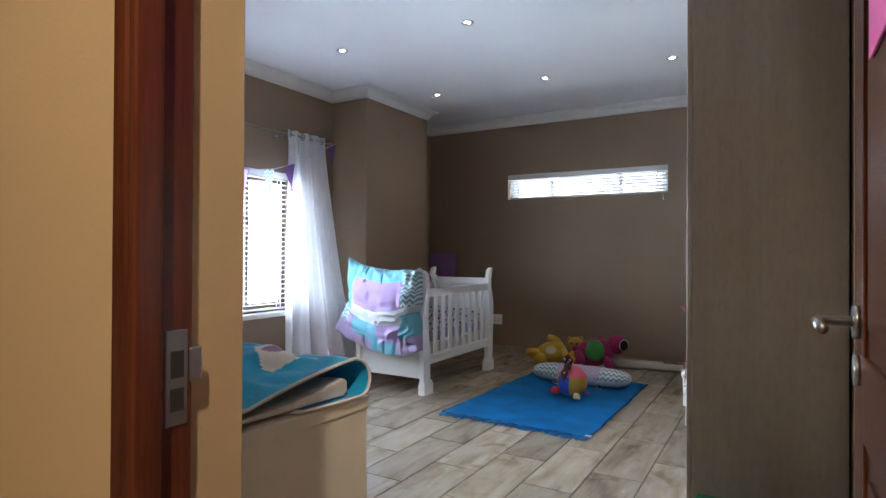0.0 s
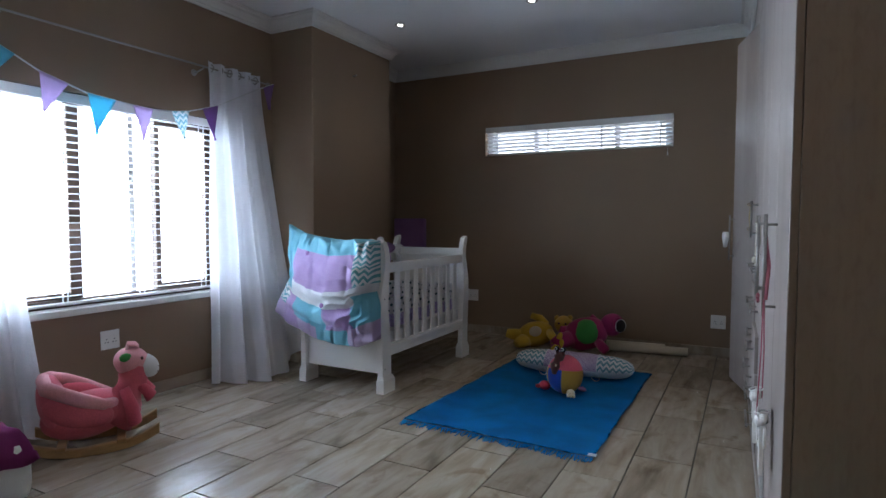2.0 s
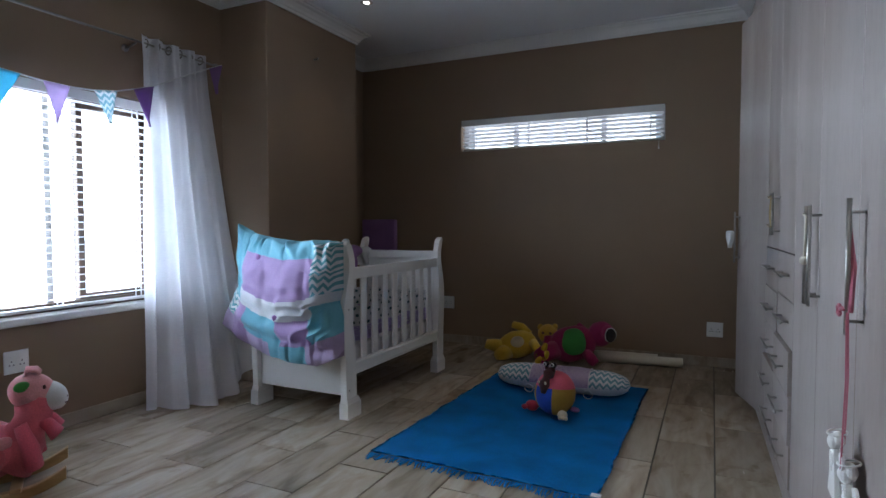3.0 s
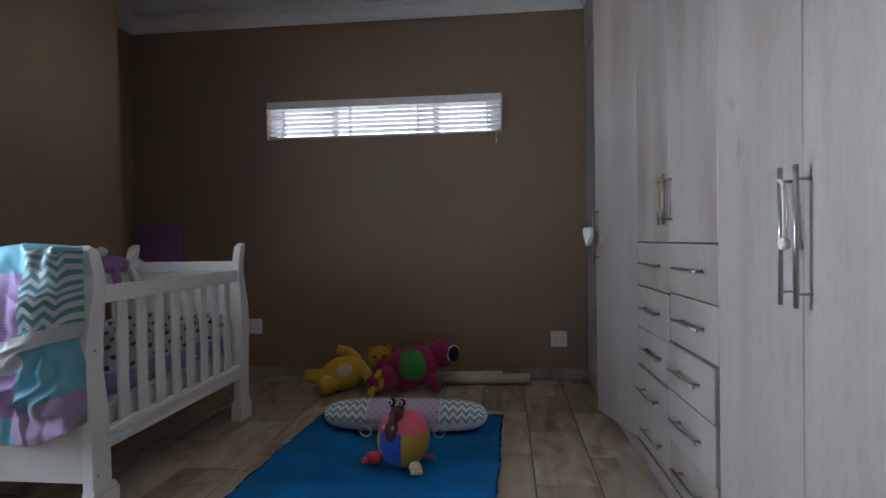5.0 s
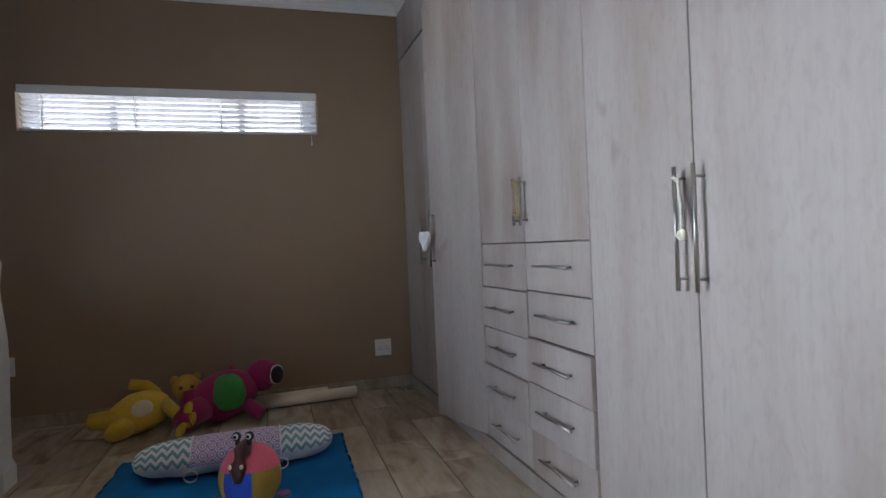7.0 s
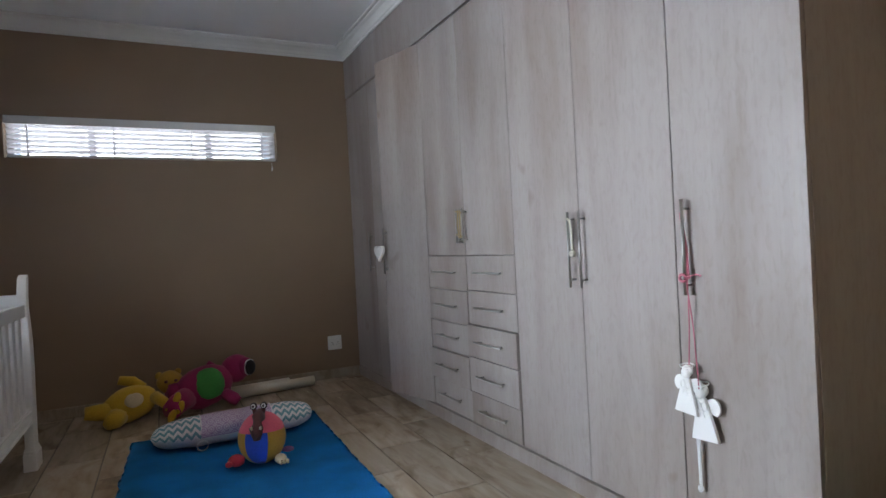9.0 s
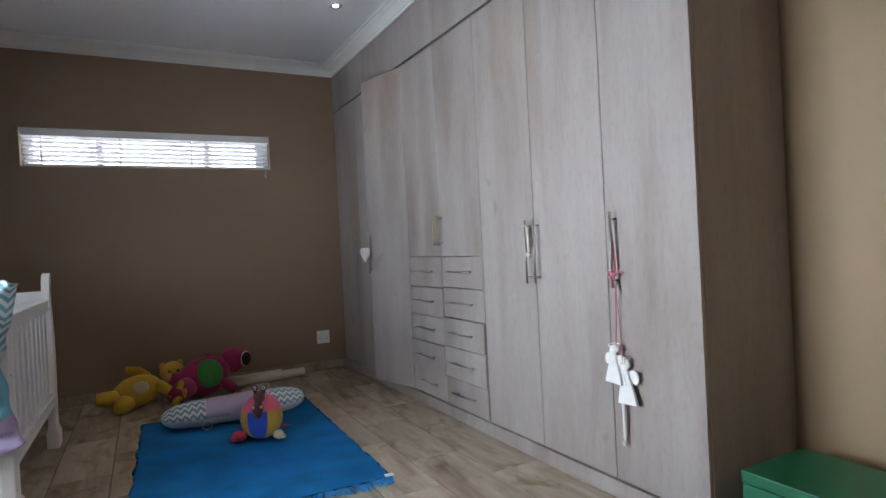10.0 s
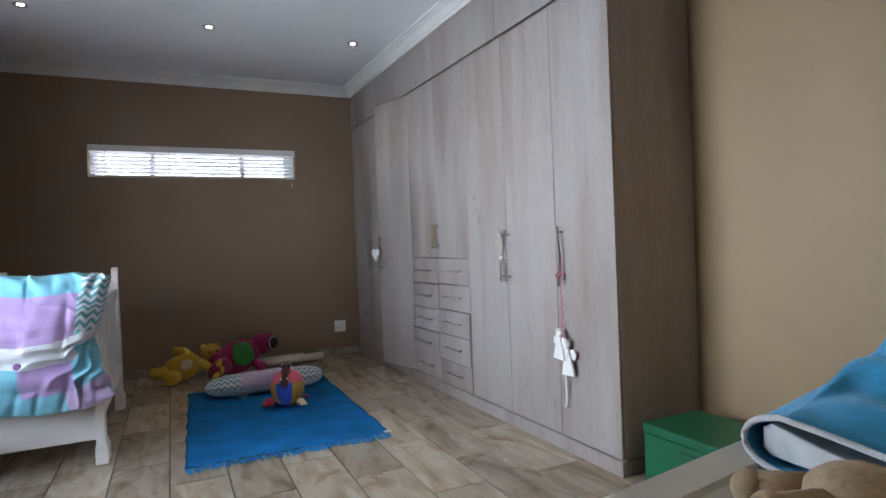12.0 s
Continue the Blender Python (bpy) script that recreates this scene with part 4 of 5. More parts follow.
    for u, v in ((0.14, 0.64), (0.56, 0.59), (0.36, 0.15)):
        p = Vector(front(u, v))
        part("button", ball((p.x, p.y - 0.004, p.z), (0.017, 0.007, 0.017)), M["purple"] if u > 0.2 else M["whitecloth"], t, "", True)
    # folded part behind the end rail, inside the crib
    bm = box(-3.02, 4.03, 0.865, -2.46, 4.16, 0.945, 0.035, 4)
    part("fold", bm, M["lilac_cloth"], t, "", True)


duvet()


def blob(bm, c, r, slot=0, turn=(0, 0, 0), u=16, v=10):
    before = set(bm.faces)
    ball(c, r, bm, u, v, Euler([radians(a) for a in turn]).to_matrix().to_4x4())
    for f in bm.faces:
        if f not in before:
            f.material_index = slot
            f.smooth = True


def limb(bm, pts, r, slot=0, taper=None, sides=10):
    before = set(bm.faces)
    tube(pts, r, sides, bm, False, taper)
    for f in bm.faces:
        if f not in before:
            f.material_index = slot
            f.smooth = True


def ruffle(bm, amp=0.006, freq=16.0):
    """Soft uneven stuffing of a plush toy."""
    for v in bm.verts:
        p = v.co * freq
        q = v.co * freq * 3.1
        v.co += amp * noise.noise_vector(p) + amp * 0.35 * noise.noise_vector(q)


# white plush over the crib's back rail
bm = bmesh.new()
blob(bm, (0, -0.225, 0.065), (0.06, 0.085, 0.060))
blob(bm, (0.03, -0.30, 0.10), (0.028, 0.035, 0.028))
blob(bm, (0.03, -0.15, 0.115), (0.028, 0.035, 0.028))
blob(bm, (0, -0.02, 0.04), (0.055, 0.115, 0.05), 1)
blob(bm, (0, 0.15, 0.03), (0.05, 0.085, 0.045))
limb(bm, [(0.03, 0.06, 0.03), (0.055, 0.10, -0.03), (0.05, 0.11, -0.10)], 0.022, 0, [1, 1, 0.8])
limb(bm, [(0.03, -0.05, 0.03), (0.055, -0.06, -0.04), (0.05, -0.06, -0.10)], 0.02, 1, [1, 1, 0.8])
limb(bm, [(-0.02, -0.16, 0.08), (-0.04, -0.2, 0.05)], 0.018)
ruffle(bm)
ob = mesh_ob("plush_toy", bm, [M["whitecloth"], M["purple"]], True)
ob.matrix_basis = pose(-3.046, 5.0, 0.852)
tagged(ob, "white plush toy in a purple shirt lying over the crib rail", "plush toy")


# ---- chair in the niche ----
def purple_chair():
    t = thing("chair", (-3.50, 5.925, 0), 0, "small purple upholstered chair in the niche behind the crib", "chair")
    part("seat", box(-0.17, -0.19, 0.40, 0.205, 0.15, 0.48, 0.02, 3), M["purple"], t, "", True)
    part("backrest", box(-0.17, 0.14, 0.44, 0.205, 0.20, 1.15, 0.02, 3), M["purple"], t, "", True)
    for x in (-0.14, 0.14):
        for y in (-0.16, 0.16):
            part("leg", tube([(x, y, 0), (x, y, 0.41)], 0.018, 10, None, False, [0.7, 1]), M["brownwood"], t, "", True)


purple_chair()


# ---- rug, bolster, toys on the floor ----
def rug():
    t = thing("rug", (0, 0, 0), 0, "turquoise woven cotton rug with a fringed end", "rug")
    c = [Vector((-2.01, 3.60)), Vector((-0.935, 3.57)), Vector((-0.915, 5.265)), Vector((-1.955, 5.245))]

    def place(u, v):
        p = c[0] * (1 - u) * (1 - v) + c[1] * u * (1 - v) + c[2] * u * v + c[3] * (1 - u) * v
        n1 = noise.noise(Vector((p.x * 3, p.y * 3, 0)))
        e = 0.010 * noise.noise(Vector((p.x * 7, p.y * 7, 4))) + 0.006 * noise.noise(Vector((p.x * 21, p.y * 19, 8)))
        ripple = 0.004 * abs(noise.noise(Vector((p.x * 16, p.y * 5, 3)))) * math.exp(-v * 9)
        return (p.x + e, p.y + e, 0.012 + 0.004 * n1 + ripple)
    part("weave", grid_mesh(60, 80, place, None, lambda u, v: 0, -0.009), M["rug"], t)
    rnd = random.Random(5)
    bm = bmesh.new()
    for end in (0, 1):
        for k in range(150):
            u = (k + 0.5) / 150
            p = place(u, end)
            s = -1 if end == 0 else 1
            L = rnd.uniform(0.025, 0.07) if end == 0 else rnd.uniform(0.004, 0.012)
            dx = rnd.uniform(-0.016, 0.016)
            a = Vector((p[0], p[1], 0.007))
            tube([a, a + Vector((dx * 0.4, s * L * 0.5, -0.001)), a + Vector((dx, s * L, -0.003))], 0.0026, 4, bm)
    part("fringe", bm, M["rug"], t)["kind"] = "stuff"
    part("care_label", box(-0.965, 3.565, 0.017, -0.925, 3.595, 0.019), M["whitecloth"], t, "small white care label")


rug()


def bolster():
    t = thing("bolster_pillow", (-1.417, 4.965, 0.095), 1, "long padded pillow in chevron and lilac ring print", "pillow")

    def place(u, v):
        s = u * 2 - 1
        r = 0.078 * (1 - abs(s) ** 5) ** 0.5 + 0.003
        a = v * 2 * math.pi
        n1 = noise.noise(Vector((u * 9, math.cos(a), math.sin(a))))
        return (s * 0.43, (r + 0.006 * n1) * math.cos(a) * 1.25, (r + 0.006 * n1) * math.sin(a))
    M["bol_chev"] = pattern_cloth("grey teal chevron", "chevron", (0.17, 0.36, 0.41), WHITE, 20, 12)
    M["bol_ring"] = pattern_cloth("lilac ring print", "rings", (0.66, 0.58, 0.70), (0.33, 0.21, 0.42), 22, 12)

    def pick(u, v):
        if v > 0.53:
            return 2
        return 1 if 0.28 < u < 0.72 else 0
    part("cover", grid_mesh(64, 28, place, None, pick), [M["bol_chev"], M["bol_ring"], M["whitecloth"]], t)
    for x in (-0.185, 0.19):
        pts = []
        for k in range(14):
            a = 2 * math.pi * k / 14
            pts.append((x + 0.028 * math.cos(a), -0.118 - 0.01 * math.sin(a), -0.052 + 0.028 * math.sin(a)))
        part("tie", tube(pts, 0.0035, 6, None, True), M["whitecloth"], t)
        part("piping", tube([(x, 0.1 * math.cos(a), 0.0805 * math.sin(a)) for a in (2 * math.pi * k / 28 for k in range(28))], 0.0035, 6, None, True), M["whitecloth"], t)


bolster()

PL = {k: cloth_material(k + " plush", c, 0, 0.1, 150, 0.95, 0.5) for k, c in
      {"yellow": (0.60, 0.38, 0.03), "magenta": (0.34, 0.018, 0.11), "leafgreen": (0.05, 0.30, 0.06), "red": (0.62, 0.05, 0.09), "royal": (0.02, 0.08, 0.50),
       "brown": (0.13, 0.05, 0.05), "ochre": (0.48, 0.29, 0.04), "cream": (0.62, 0.52, 0.36), "black": (0.015, 0.012, 0.014), "coral": (0.75, 0.13, 0.20)}.items()}

# round patchwork toy
bm = bmesh.new()
bmesh.ops.create_uvsphere(bm, u_segments=32, v_segments=20, radius=1, matrix=Matrix.Translation((0, 0, 0.125)) @ Matrix.Diagonal((0.115, 0.12, 0.125, 1)))
for f in bm.faces:
    q = f.calc_center_median()
    a = math.degrees(math.atan2(q.x, -q.y))
    f.smooth = True
    if q.z > 0.165:
        f.material_index = 0
    elif -28 < a < 26:
        f.material_index = 1
    else:
        f.material_index = 2
limb(bm, [(-0.005, -0.105, 0.135), (-0.008, -0.112, 0.19), (0.0, -0.085, 0.235), (0.008, -0.055, 0.262)], 0.034, 3, [0.6, 1.0, 0.95, 0.6], 14)
for dx in (-0.022, 0.026):
    limb(bm, [(dx * 0.7, -0.07, 0.25), (dx, -0.075, 0.282)], 0.011, 3, [1, 0.9])
    blob(bm, (dx, -0.078, 0.290), (0.017, 0.017, 0.017), 4)
    blob(bm, (dx, -0.092, 0.291), (0.011, 0.005, 0.011), 5)
    blob(bm, (dx, -0.0965, 0.291), (0.006, 0.003, 0.006), 4)
for dx in (-0.022, 0.02):
    blob(bm, (dx - 0.002, -0.142, 0.195), (0.007, 0.005, 0.009), 6)
blob(bm, (0.095, -0.07, 0.028), (0.028, 0.035, 0.024), 6, (0, 0, 30))
for k in (-1, 0, 1):
    blob(bm, (0.115 + 0.014 * k, -0.098 + 0.008 * k, 0.018), (0.009, 0.014, 0.011), 6)
blob(bm, (-0.115, -0.05, 0.035), (0.04, 0.035, 0.03), 7)
for k in (-1, 0, 1):
    blob(bm, (-0.142, -0.068 + 0.02 * k, 0.028), (0.018, 0.012, 0.014), 7 if k else 6)
blob(bm, (0.12, 0.02, 0.05), (0.03, 0.02, 0.014), 8)
ob = mesh_ob("plush_toy", bm, [PL["coral"], PL["royal"], PL["ochre"], PL["brown"], PL["black"], M["whitecloth"], PL["cream"], PL["red"], M["purple"]])
ob.matrix_basis = pose(-1.345, 4.485, 0.013, -6, 0, -17)
tagged(ob, "round patchwork plush toy with stalk eyes sitting on the rug", "plush toy")

# yellow plush lying against the wall
bm = bmesh.new()
blob(bm, (0, 0, 0.10), (0.15, 0.105, 0.10), 0, (0, -14, 0))
blob(bm, (0.02, -0.085, 0.135), (0.05, 0.022, 0.042), 1, (-25, 0, 0))
limb(bm, [(-0.08, -0.03, 0.08), (-0.15, -0.05, 0.09), (-0.22, -0.06, 0.10)], 0.045, 0, [1.1, 1, 0.75], 12)
limb(bm, [(-0.05, -0.05, 0.06), (-0.08, -0.12, 0.05), (-0.10, -0.165, 0.045)], 0.05, 0, [1.1, 1, 0.8], 12)
limb(bm, [(0.07, 0.04, 0.17), (0.02, 0.06, 0.215), (-0.05, 0.06, 0.235)], 0.036, 0, [1, 0.9, 0.7], 12)
limb(bm, [(0.13, -0.05, 0.13), (0.18, -0.13, 0.10), (0.20, -0.17, 0.07)], 0.034, 0, [1, 0.9, 0.7], 12)
blob(bm, (0.22, 0.04, 0.185), (0.075, 0.07, 0.07), 2)
blob(bm, (0.165, 0.045, 0.235), (0.022, 0.02, 0.022), 2)
blob(bm, (0.265, 0.05, 0.24), (0.022, 0.02, 0.022), 2)
for dx in (-0.028, 0.026):
    blob(bm, (0.222 + dx, -0.026, 0.200), (0.009, 0.006, 0.010), 3)
blob(bm, (0.222, -0.028, 0.170), (0.016, 0.010, 0.008), 3)
ruffle(bm)
ob = mesh_ob("plush_toy", bm, [PL["yellow"], PL["cream"], PL["ochre"], PL["brown"]], False)
ob.matrix_basis = pose(-1.985, 5.80, 0.0, 0, 0, 4) @ Matrix.Diagonal((1.12, 1.12, 1.12, 1))
tagged(ob, "yellow plush toy lying on its back against the wall", "plush toy")

# magenta plush lying beside it
bm = bmesh.new()
blob(bm, (0, 0, 0.135), (0.185, 0.12, 0.125), 0, (0, -16, 0))
blob(bm, (0.025, -0.075, 0.165), (0.095, 0.055, 0.095), 1, (-18, 0, 0))
blob(bm, (0.20, 0.03, 0.215), (0.095, 0.085, 0.085), 0, (0, -20, 0))
blob(bm, (0.255, -0.01, 0.225), (0.055, 0.06, 0.06), 0)
blob(bm, (0.277, -0.046, 0.225), (0.041, 0.024, 0.050), 3, (0, 12, 25))
blob(bm, (0.280, -0.053, 0.225), (0.037, 0.025, 0.046), 2, (0, 12, 25))
limb(bm, [(-0.10, -0.06, 0.10), (-0.17, -0.12, 0.08), (-0.20, -0.17, 0.06)], 0.06, 0, [1.1, 1, 0.9], 12)
limb(bm, [(-0.12, 0.02, 0.12), (-0.20, -0.02, 0.13)], 0.06, 0, [1.1, 0.9], 12)
for dx, dy, dz in ((-0.155, -0.175, 0.075), (-0.17, -0.16, 0.12), (-0.20, -0.205, 0.035)):
    blob(bm, (dx, dy, dz), (0.022, 0.022, 0.042), 4, (0, 25, 0))
limb(bm, [(0.10, -0.05, 0.10), (0.16, -0.11, 0.06), (0.185, -0.12, 0.035)], 0.036, 0, [1, 1, 0.8], 12)
limb(bm, [(0.10, 0.05, 0.20), (0.03, 0.06, 0.26)], 0.036, 0, [1, 0.8], 12)
ruffle(bm)
ob = mesh_ob("plush_toy", bm, [PL["magenta"], PL["leafgreen"], PL["black"], M["whitecloth"], PL["yellow"]], False)
ob.matrix_basis = pose(-1.535, 5.80, 0.004, 0, 0, 3) @ Matrix.Diagonal((1.08, 1.12, 1.12, 1))
tagged(ob, "magenta plush toy with a green belly lying by the wall", "plush toy")

t = thing("paper_rolls", (-1.03, 5.985, 0), 6, "two rolled sheets of cream paper lying by the wall", "paper roll")
M["paper"] = surface("cream paper", (0.72, 0.66, 0.54), 0.6, 0.05, 5, 80, 0.05)
part("roll", tube([(-0.33, 0, 0.036), (0.30, 0.0, 0.036)], 0.036, 20), M["paper"], t, "", True)
part("roll", tube([(-0.36, 0.05, 0.05), (0.12, 0.045, 0.05)], 0.03, 18), M["paper"], t, "", True)


# ---- rocking toy ----
def rocker():
    t = thing("rocking_animal", (-3.19, 2.52, 0), -33, "pink plush rocking animal on curved wooden rockers", "rocking toy")
    t.matrix_basis = pose(-3.175, 2.56, 0, 0, 0, -33) @ Matrix.Diagonal((1.0, 0.8, 0.97, 1))
    for x in (-0.125, 0.125):
        pts, n = [], 14
        for k in range(n + 1):
            y = -0.33 + 0.68 * k / n
            z = 0.030 + 0.06 * (abs(y) / 0.34) ** 2.6
            pts.append((y, z))
        prof = pts + [(y, z + 0.046 + 0.004 * math.sin(k)) for k, (y, z) in list(enumerate(pts))[::-1]]
        prof = [(a, b - 0.03) for a, b in prof]
        part("runner", extrude_profile(prof, "x", x - 0.016, x + 0.016, None, 0.006), M["rockwood"], t, "", False)
    for y in (-0.17, 0.14):
        part("cross_bar", box(-0.15, y - 0.025, 0.045, 0.15, y + 0.025, 0.065, 0.004), M["rockwood"], t)
    bm = bmesh.new()
    blob(bm, (0, -0.04, 0.175), (0.145, 0.25, 0.115), 0, (6, 0, 0), 28, 16)
    blob(bm, (0, -0.22, 0.25), (0.14, 0.075, 0.15), 0, (14, 0, 0), 20, 14)
    for s in (-1, 1):
        blob(bm, (s * 0.115, -0.08, 0.225), (0.05, 0.19, 0.085), 0, (-14, 0, 0), 20, 12)
    part("body", bm, M["pink"], t)
    bm = bmesh.new()
    for s in (-1, 1):
        limb(bm, [(s * 0.07, 0.12, 0.235), (s * 0.125, 0.05, 0.245), (s * 0.145, -0.06, 0.285), (s * 0.14, -0.16, 0.325), (s * 0.105, -0.24, 0.352), (0, -0.262, 0.368)], 0.036, 0, [0.7, 0.85, 1, 1, 1.05, 1.1], 14)
    part("seat_rim", bm, M["palepink"], t, "pale pink padded rim")
    bm = bmesh.new()
    limb(bm, [(0, 0.10, 0.13), (0, 0.17, 0.23), (0, 0.21, 0.33), (0, 0.235, 0.41)], 0.094, 0, [1.25, 1.08, 0.92, 0.8], 20)
    part("neck", bm, M["pink"], t)
    bm = bmesh.new()
    blob(bm, (0, 0.235, 0.435), (0.080, 0.105, 0.078), 0, (-10, 0, 0), 24, 14)
    blob(bm, (0, 0.315, 0.408), (0.066, 0.080, 0.060), 1, (-24, 0, 0), 24, 14)
    for s in (-1, 1):
        blob(bm, (s * 0.062, 0.292, 0.462), (0.009, 0.008, 0.009), 2)
        blob(bm, (s * 0.026, 0.388, 0.404), (0.004, 0.003, 0.004), 2)
    limb(bm, [(-0.035, 0.378, 0.378), (0, 0.391, 0.372), (0.035, 0.378, 0.378)], 0.0025, 2)
    part("head", bm, [M["palepink"], M["whitecloth"], PL["brown"]], t, "pale pink head with a white muzzle")
    for s in (-1, 1):
        bm = bmesh.new()
        blob(bm, (s * 0.072, 0.20, 0.475), (0.014, 0.038, 0.022), 0, (0, 0, s * 25))
        part("ear", bm, PL["leafgreen"], t, "green ear")
        bm = bmesh.new()
        limb(bm, [(s * 0.075, 0.16, 0.30), (s * 0.095, 0.20, 0.20), (s * 0.09, 0.215, 0.12)], 0.042, 0, [0.7, 1, 1], 12)
        part("front_leg", bm, PL["coral"], t, "coral pink leg")
        bm = bmesh.new()
        limb(bm, [(s * 0.03, 0.25, 0.33), (s * 0.05, 0.31, 0.29), (s * 0.05, 0.34, 0.25)], 0.034, 0, [0.6, 0.9, 1.1], 12)
        part("scarf_end", bm, PL["coral"], t)
    bm = bmesh.new()
    for k in range(5):
        limb(bm, [(0.012 * (k - 2), 0.205, 0.50), (0.014 * (k - 2), 0.215, 0.532), (0.016 * (k - 2), 0.255, 0.528), (0.016 * (k - 2), 0.275, 0.512)], 0.010, 0, [1, 1, 0.9, 0.6], 8)
    part("mane", bm, M["palepink"], t)
    for ob in t.children:
        if ob.name.split(".")[0] in ("head", "ear", "mane", "scarf_end"):
            ob.location = (0, -0.028, -0.016)


rocker()


# ---- low cushion with a magenta blanket ----
def floor_cushion():
    t = thing("floor_cushion", (-3.08, 1.80, 0), 0, "low white floor cushion beside the window curtain", "cushion")
    part("pad", box(-0.25, -0.34, 0, 0.25, 0.32, 0.265, 0.07, 5), M["whitecloth"], t, "", True)
    M["magenta_cloth"] = cloth_material("magenta cotton", (0.42, 0.06, 0.30), 0, 0.12)
    b = thing("blanket", (-3.08, 1.80, 0.06), 0, "crumpled magenta blanket thrown over the floor cushion", "blanket")

    def place(u, v):
        x, y = -0.265 + 0.53 * u, -0.33 + 0.66 * v
        e = max(abs(x) / 0.265, abs(y + 0.0) / 0.33)
        n1 = noise.noise(Vector((x * 9, y * 9, 1)))
        n2 = noise.noise(Vector((x * 24, y * 20, 5)))
        z = 0.215 + 0.10 * max(0.0, 1 - e ** 2) + 0.02 * n1 + 0.008 * n2 - 0.11 * max(0.0, e - 0.86) / 0.14
        return (x * (1 + 0.02 * n1), y, z)
    part("cloth", grid_mesh(44, 50, place, None, lambda u, v: 0, 0.006), M["magenta_cloth"], b)
    part("toy_arch", tube([(-0.24, 0.30, 0.10), (-0.20, 0.27, 0.30), (-0.08, 0.2, 0.41), (0.02, 0.10, 0.40), (0.05, -0.05, 0.30)], 0.014, 10), M["plastic"], t, "white curved plastic bar", True)


floor_cushion()


# ---- dresser, folded mat, bear ----
DX, DY, DTURN, DZ = -0.68, 1.027, 8.5, 0.845
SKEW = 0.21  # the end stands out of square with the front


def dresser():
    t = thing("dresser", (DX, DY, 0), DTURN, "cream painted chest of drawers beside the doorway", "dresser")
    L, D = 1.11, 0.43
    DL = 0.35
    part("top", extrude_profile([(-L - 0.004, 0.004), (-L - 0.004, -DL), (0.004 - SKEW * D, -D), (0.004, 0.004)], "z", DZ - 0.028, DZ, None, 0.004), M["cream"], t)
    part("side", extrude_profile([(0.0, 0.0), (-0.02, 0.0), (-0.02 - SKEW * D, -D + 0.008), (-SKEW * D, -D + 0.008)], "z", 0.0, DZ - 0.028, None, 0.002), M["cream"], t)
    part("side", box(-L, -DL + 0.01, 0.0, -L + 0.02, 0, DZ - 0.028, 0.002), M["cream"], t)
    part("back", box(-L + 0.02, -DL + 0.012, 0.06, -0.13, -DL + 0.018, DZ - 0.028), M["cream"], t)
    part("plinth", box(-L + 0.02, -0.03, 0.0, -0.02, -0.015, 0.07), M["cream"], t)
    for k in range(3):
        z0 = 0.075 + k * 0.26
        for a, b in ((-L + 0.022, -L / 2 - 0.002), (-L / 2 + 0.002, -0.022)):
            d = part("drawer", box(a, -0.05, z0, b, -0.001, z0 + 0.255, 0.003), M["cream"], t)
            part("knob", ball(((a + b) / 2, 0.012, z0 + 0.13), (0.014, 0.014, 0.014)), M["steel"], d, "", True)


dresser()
DM = pose(DX, DY, DZ, 0, 0, DTURN)
MAT_X0, MAT_X1 = -0.81, 0.0


def on_dresser(name, label, category):
    t = new(name)
    t.matrix_basis = DM
    return tagged(t, label, category)


t = on_dresser("changing_mat", "pale padded changing mat on the dresser", "changing mat")
bm = extrude_profile([(-0.36, 0.0095), (-0.055, 0.0095), (-0.046, 0.016), (-0.046, 0.038), (-0.056, 0.0445), (-0.11, 0.034), (-0.20, 0.022), (-0.36, 0.014)], "x", MAT_X0 + 0.008, MAT_X1 - 0.010, None, 0.003)
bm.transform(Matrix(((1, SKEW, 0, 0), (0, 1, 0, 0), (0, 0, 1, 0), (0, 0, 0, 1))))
part("pad", bm, M["mat"], t)


def inside(x, y, ring):
    odd = False
    for (xa, ya), (xb, yb) in zip(ring, ring[1:] + ring[:1]):
        if (ya > y) != (yb > y) and x < xa + (xb - xa) * (y - ya) / (yb - ya):
            odd = not odd
    return odd


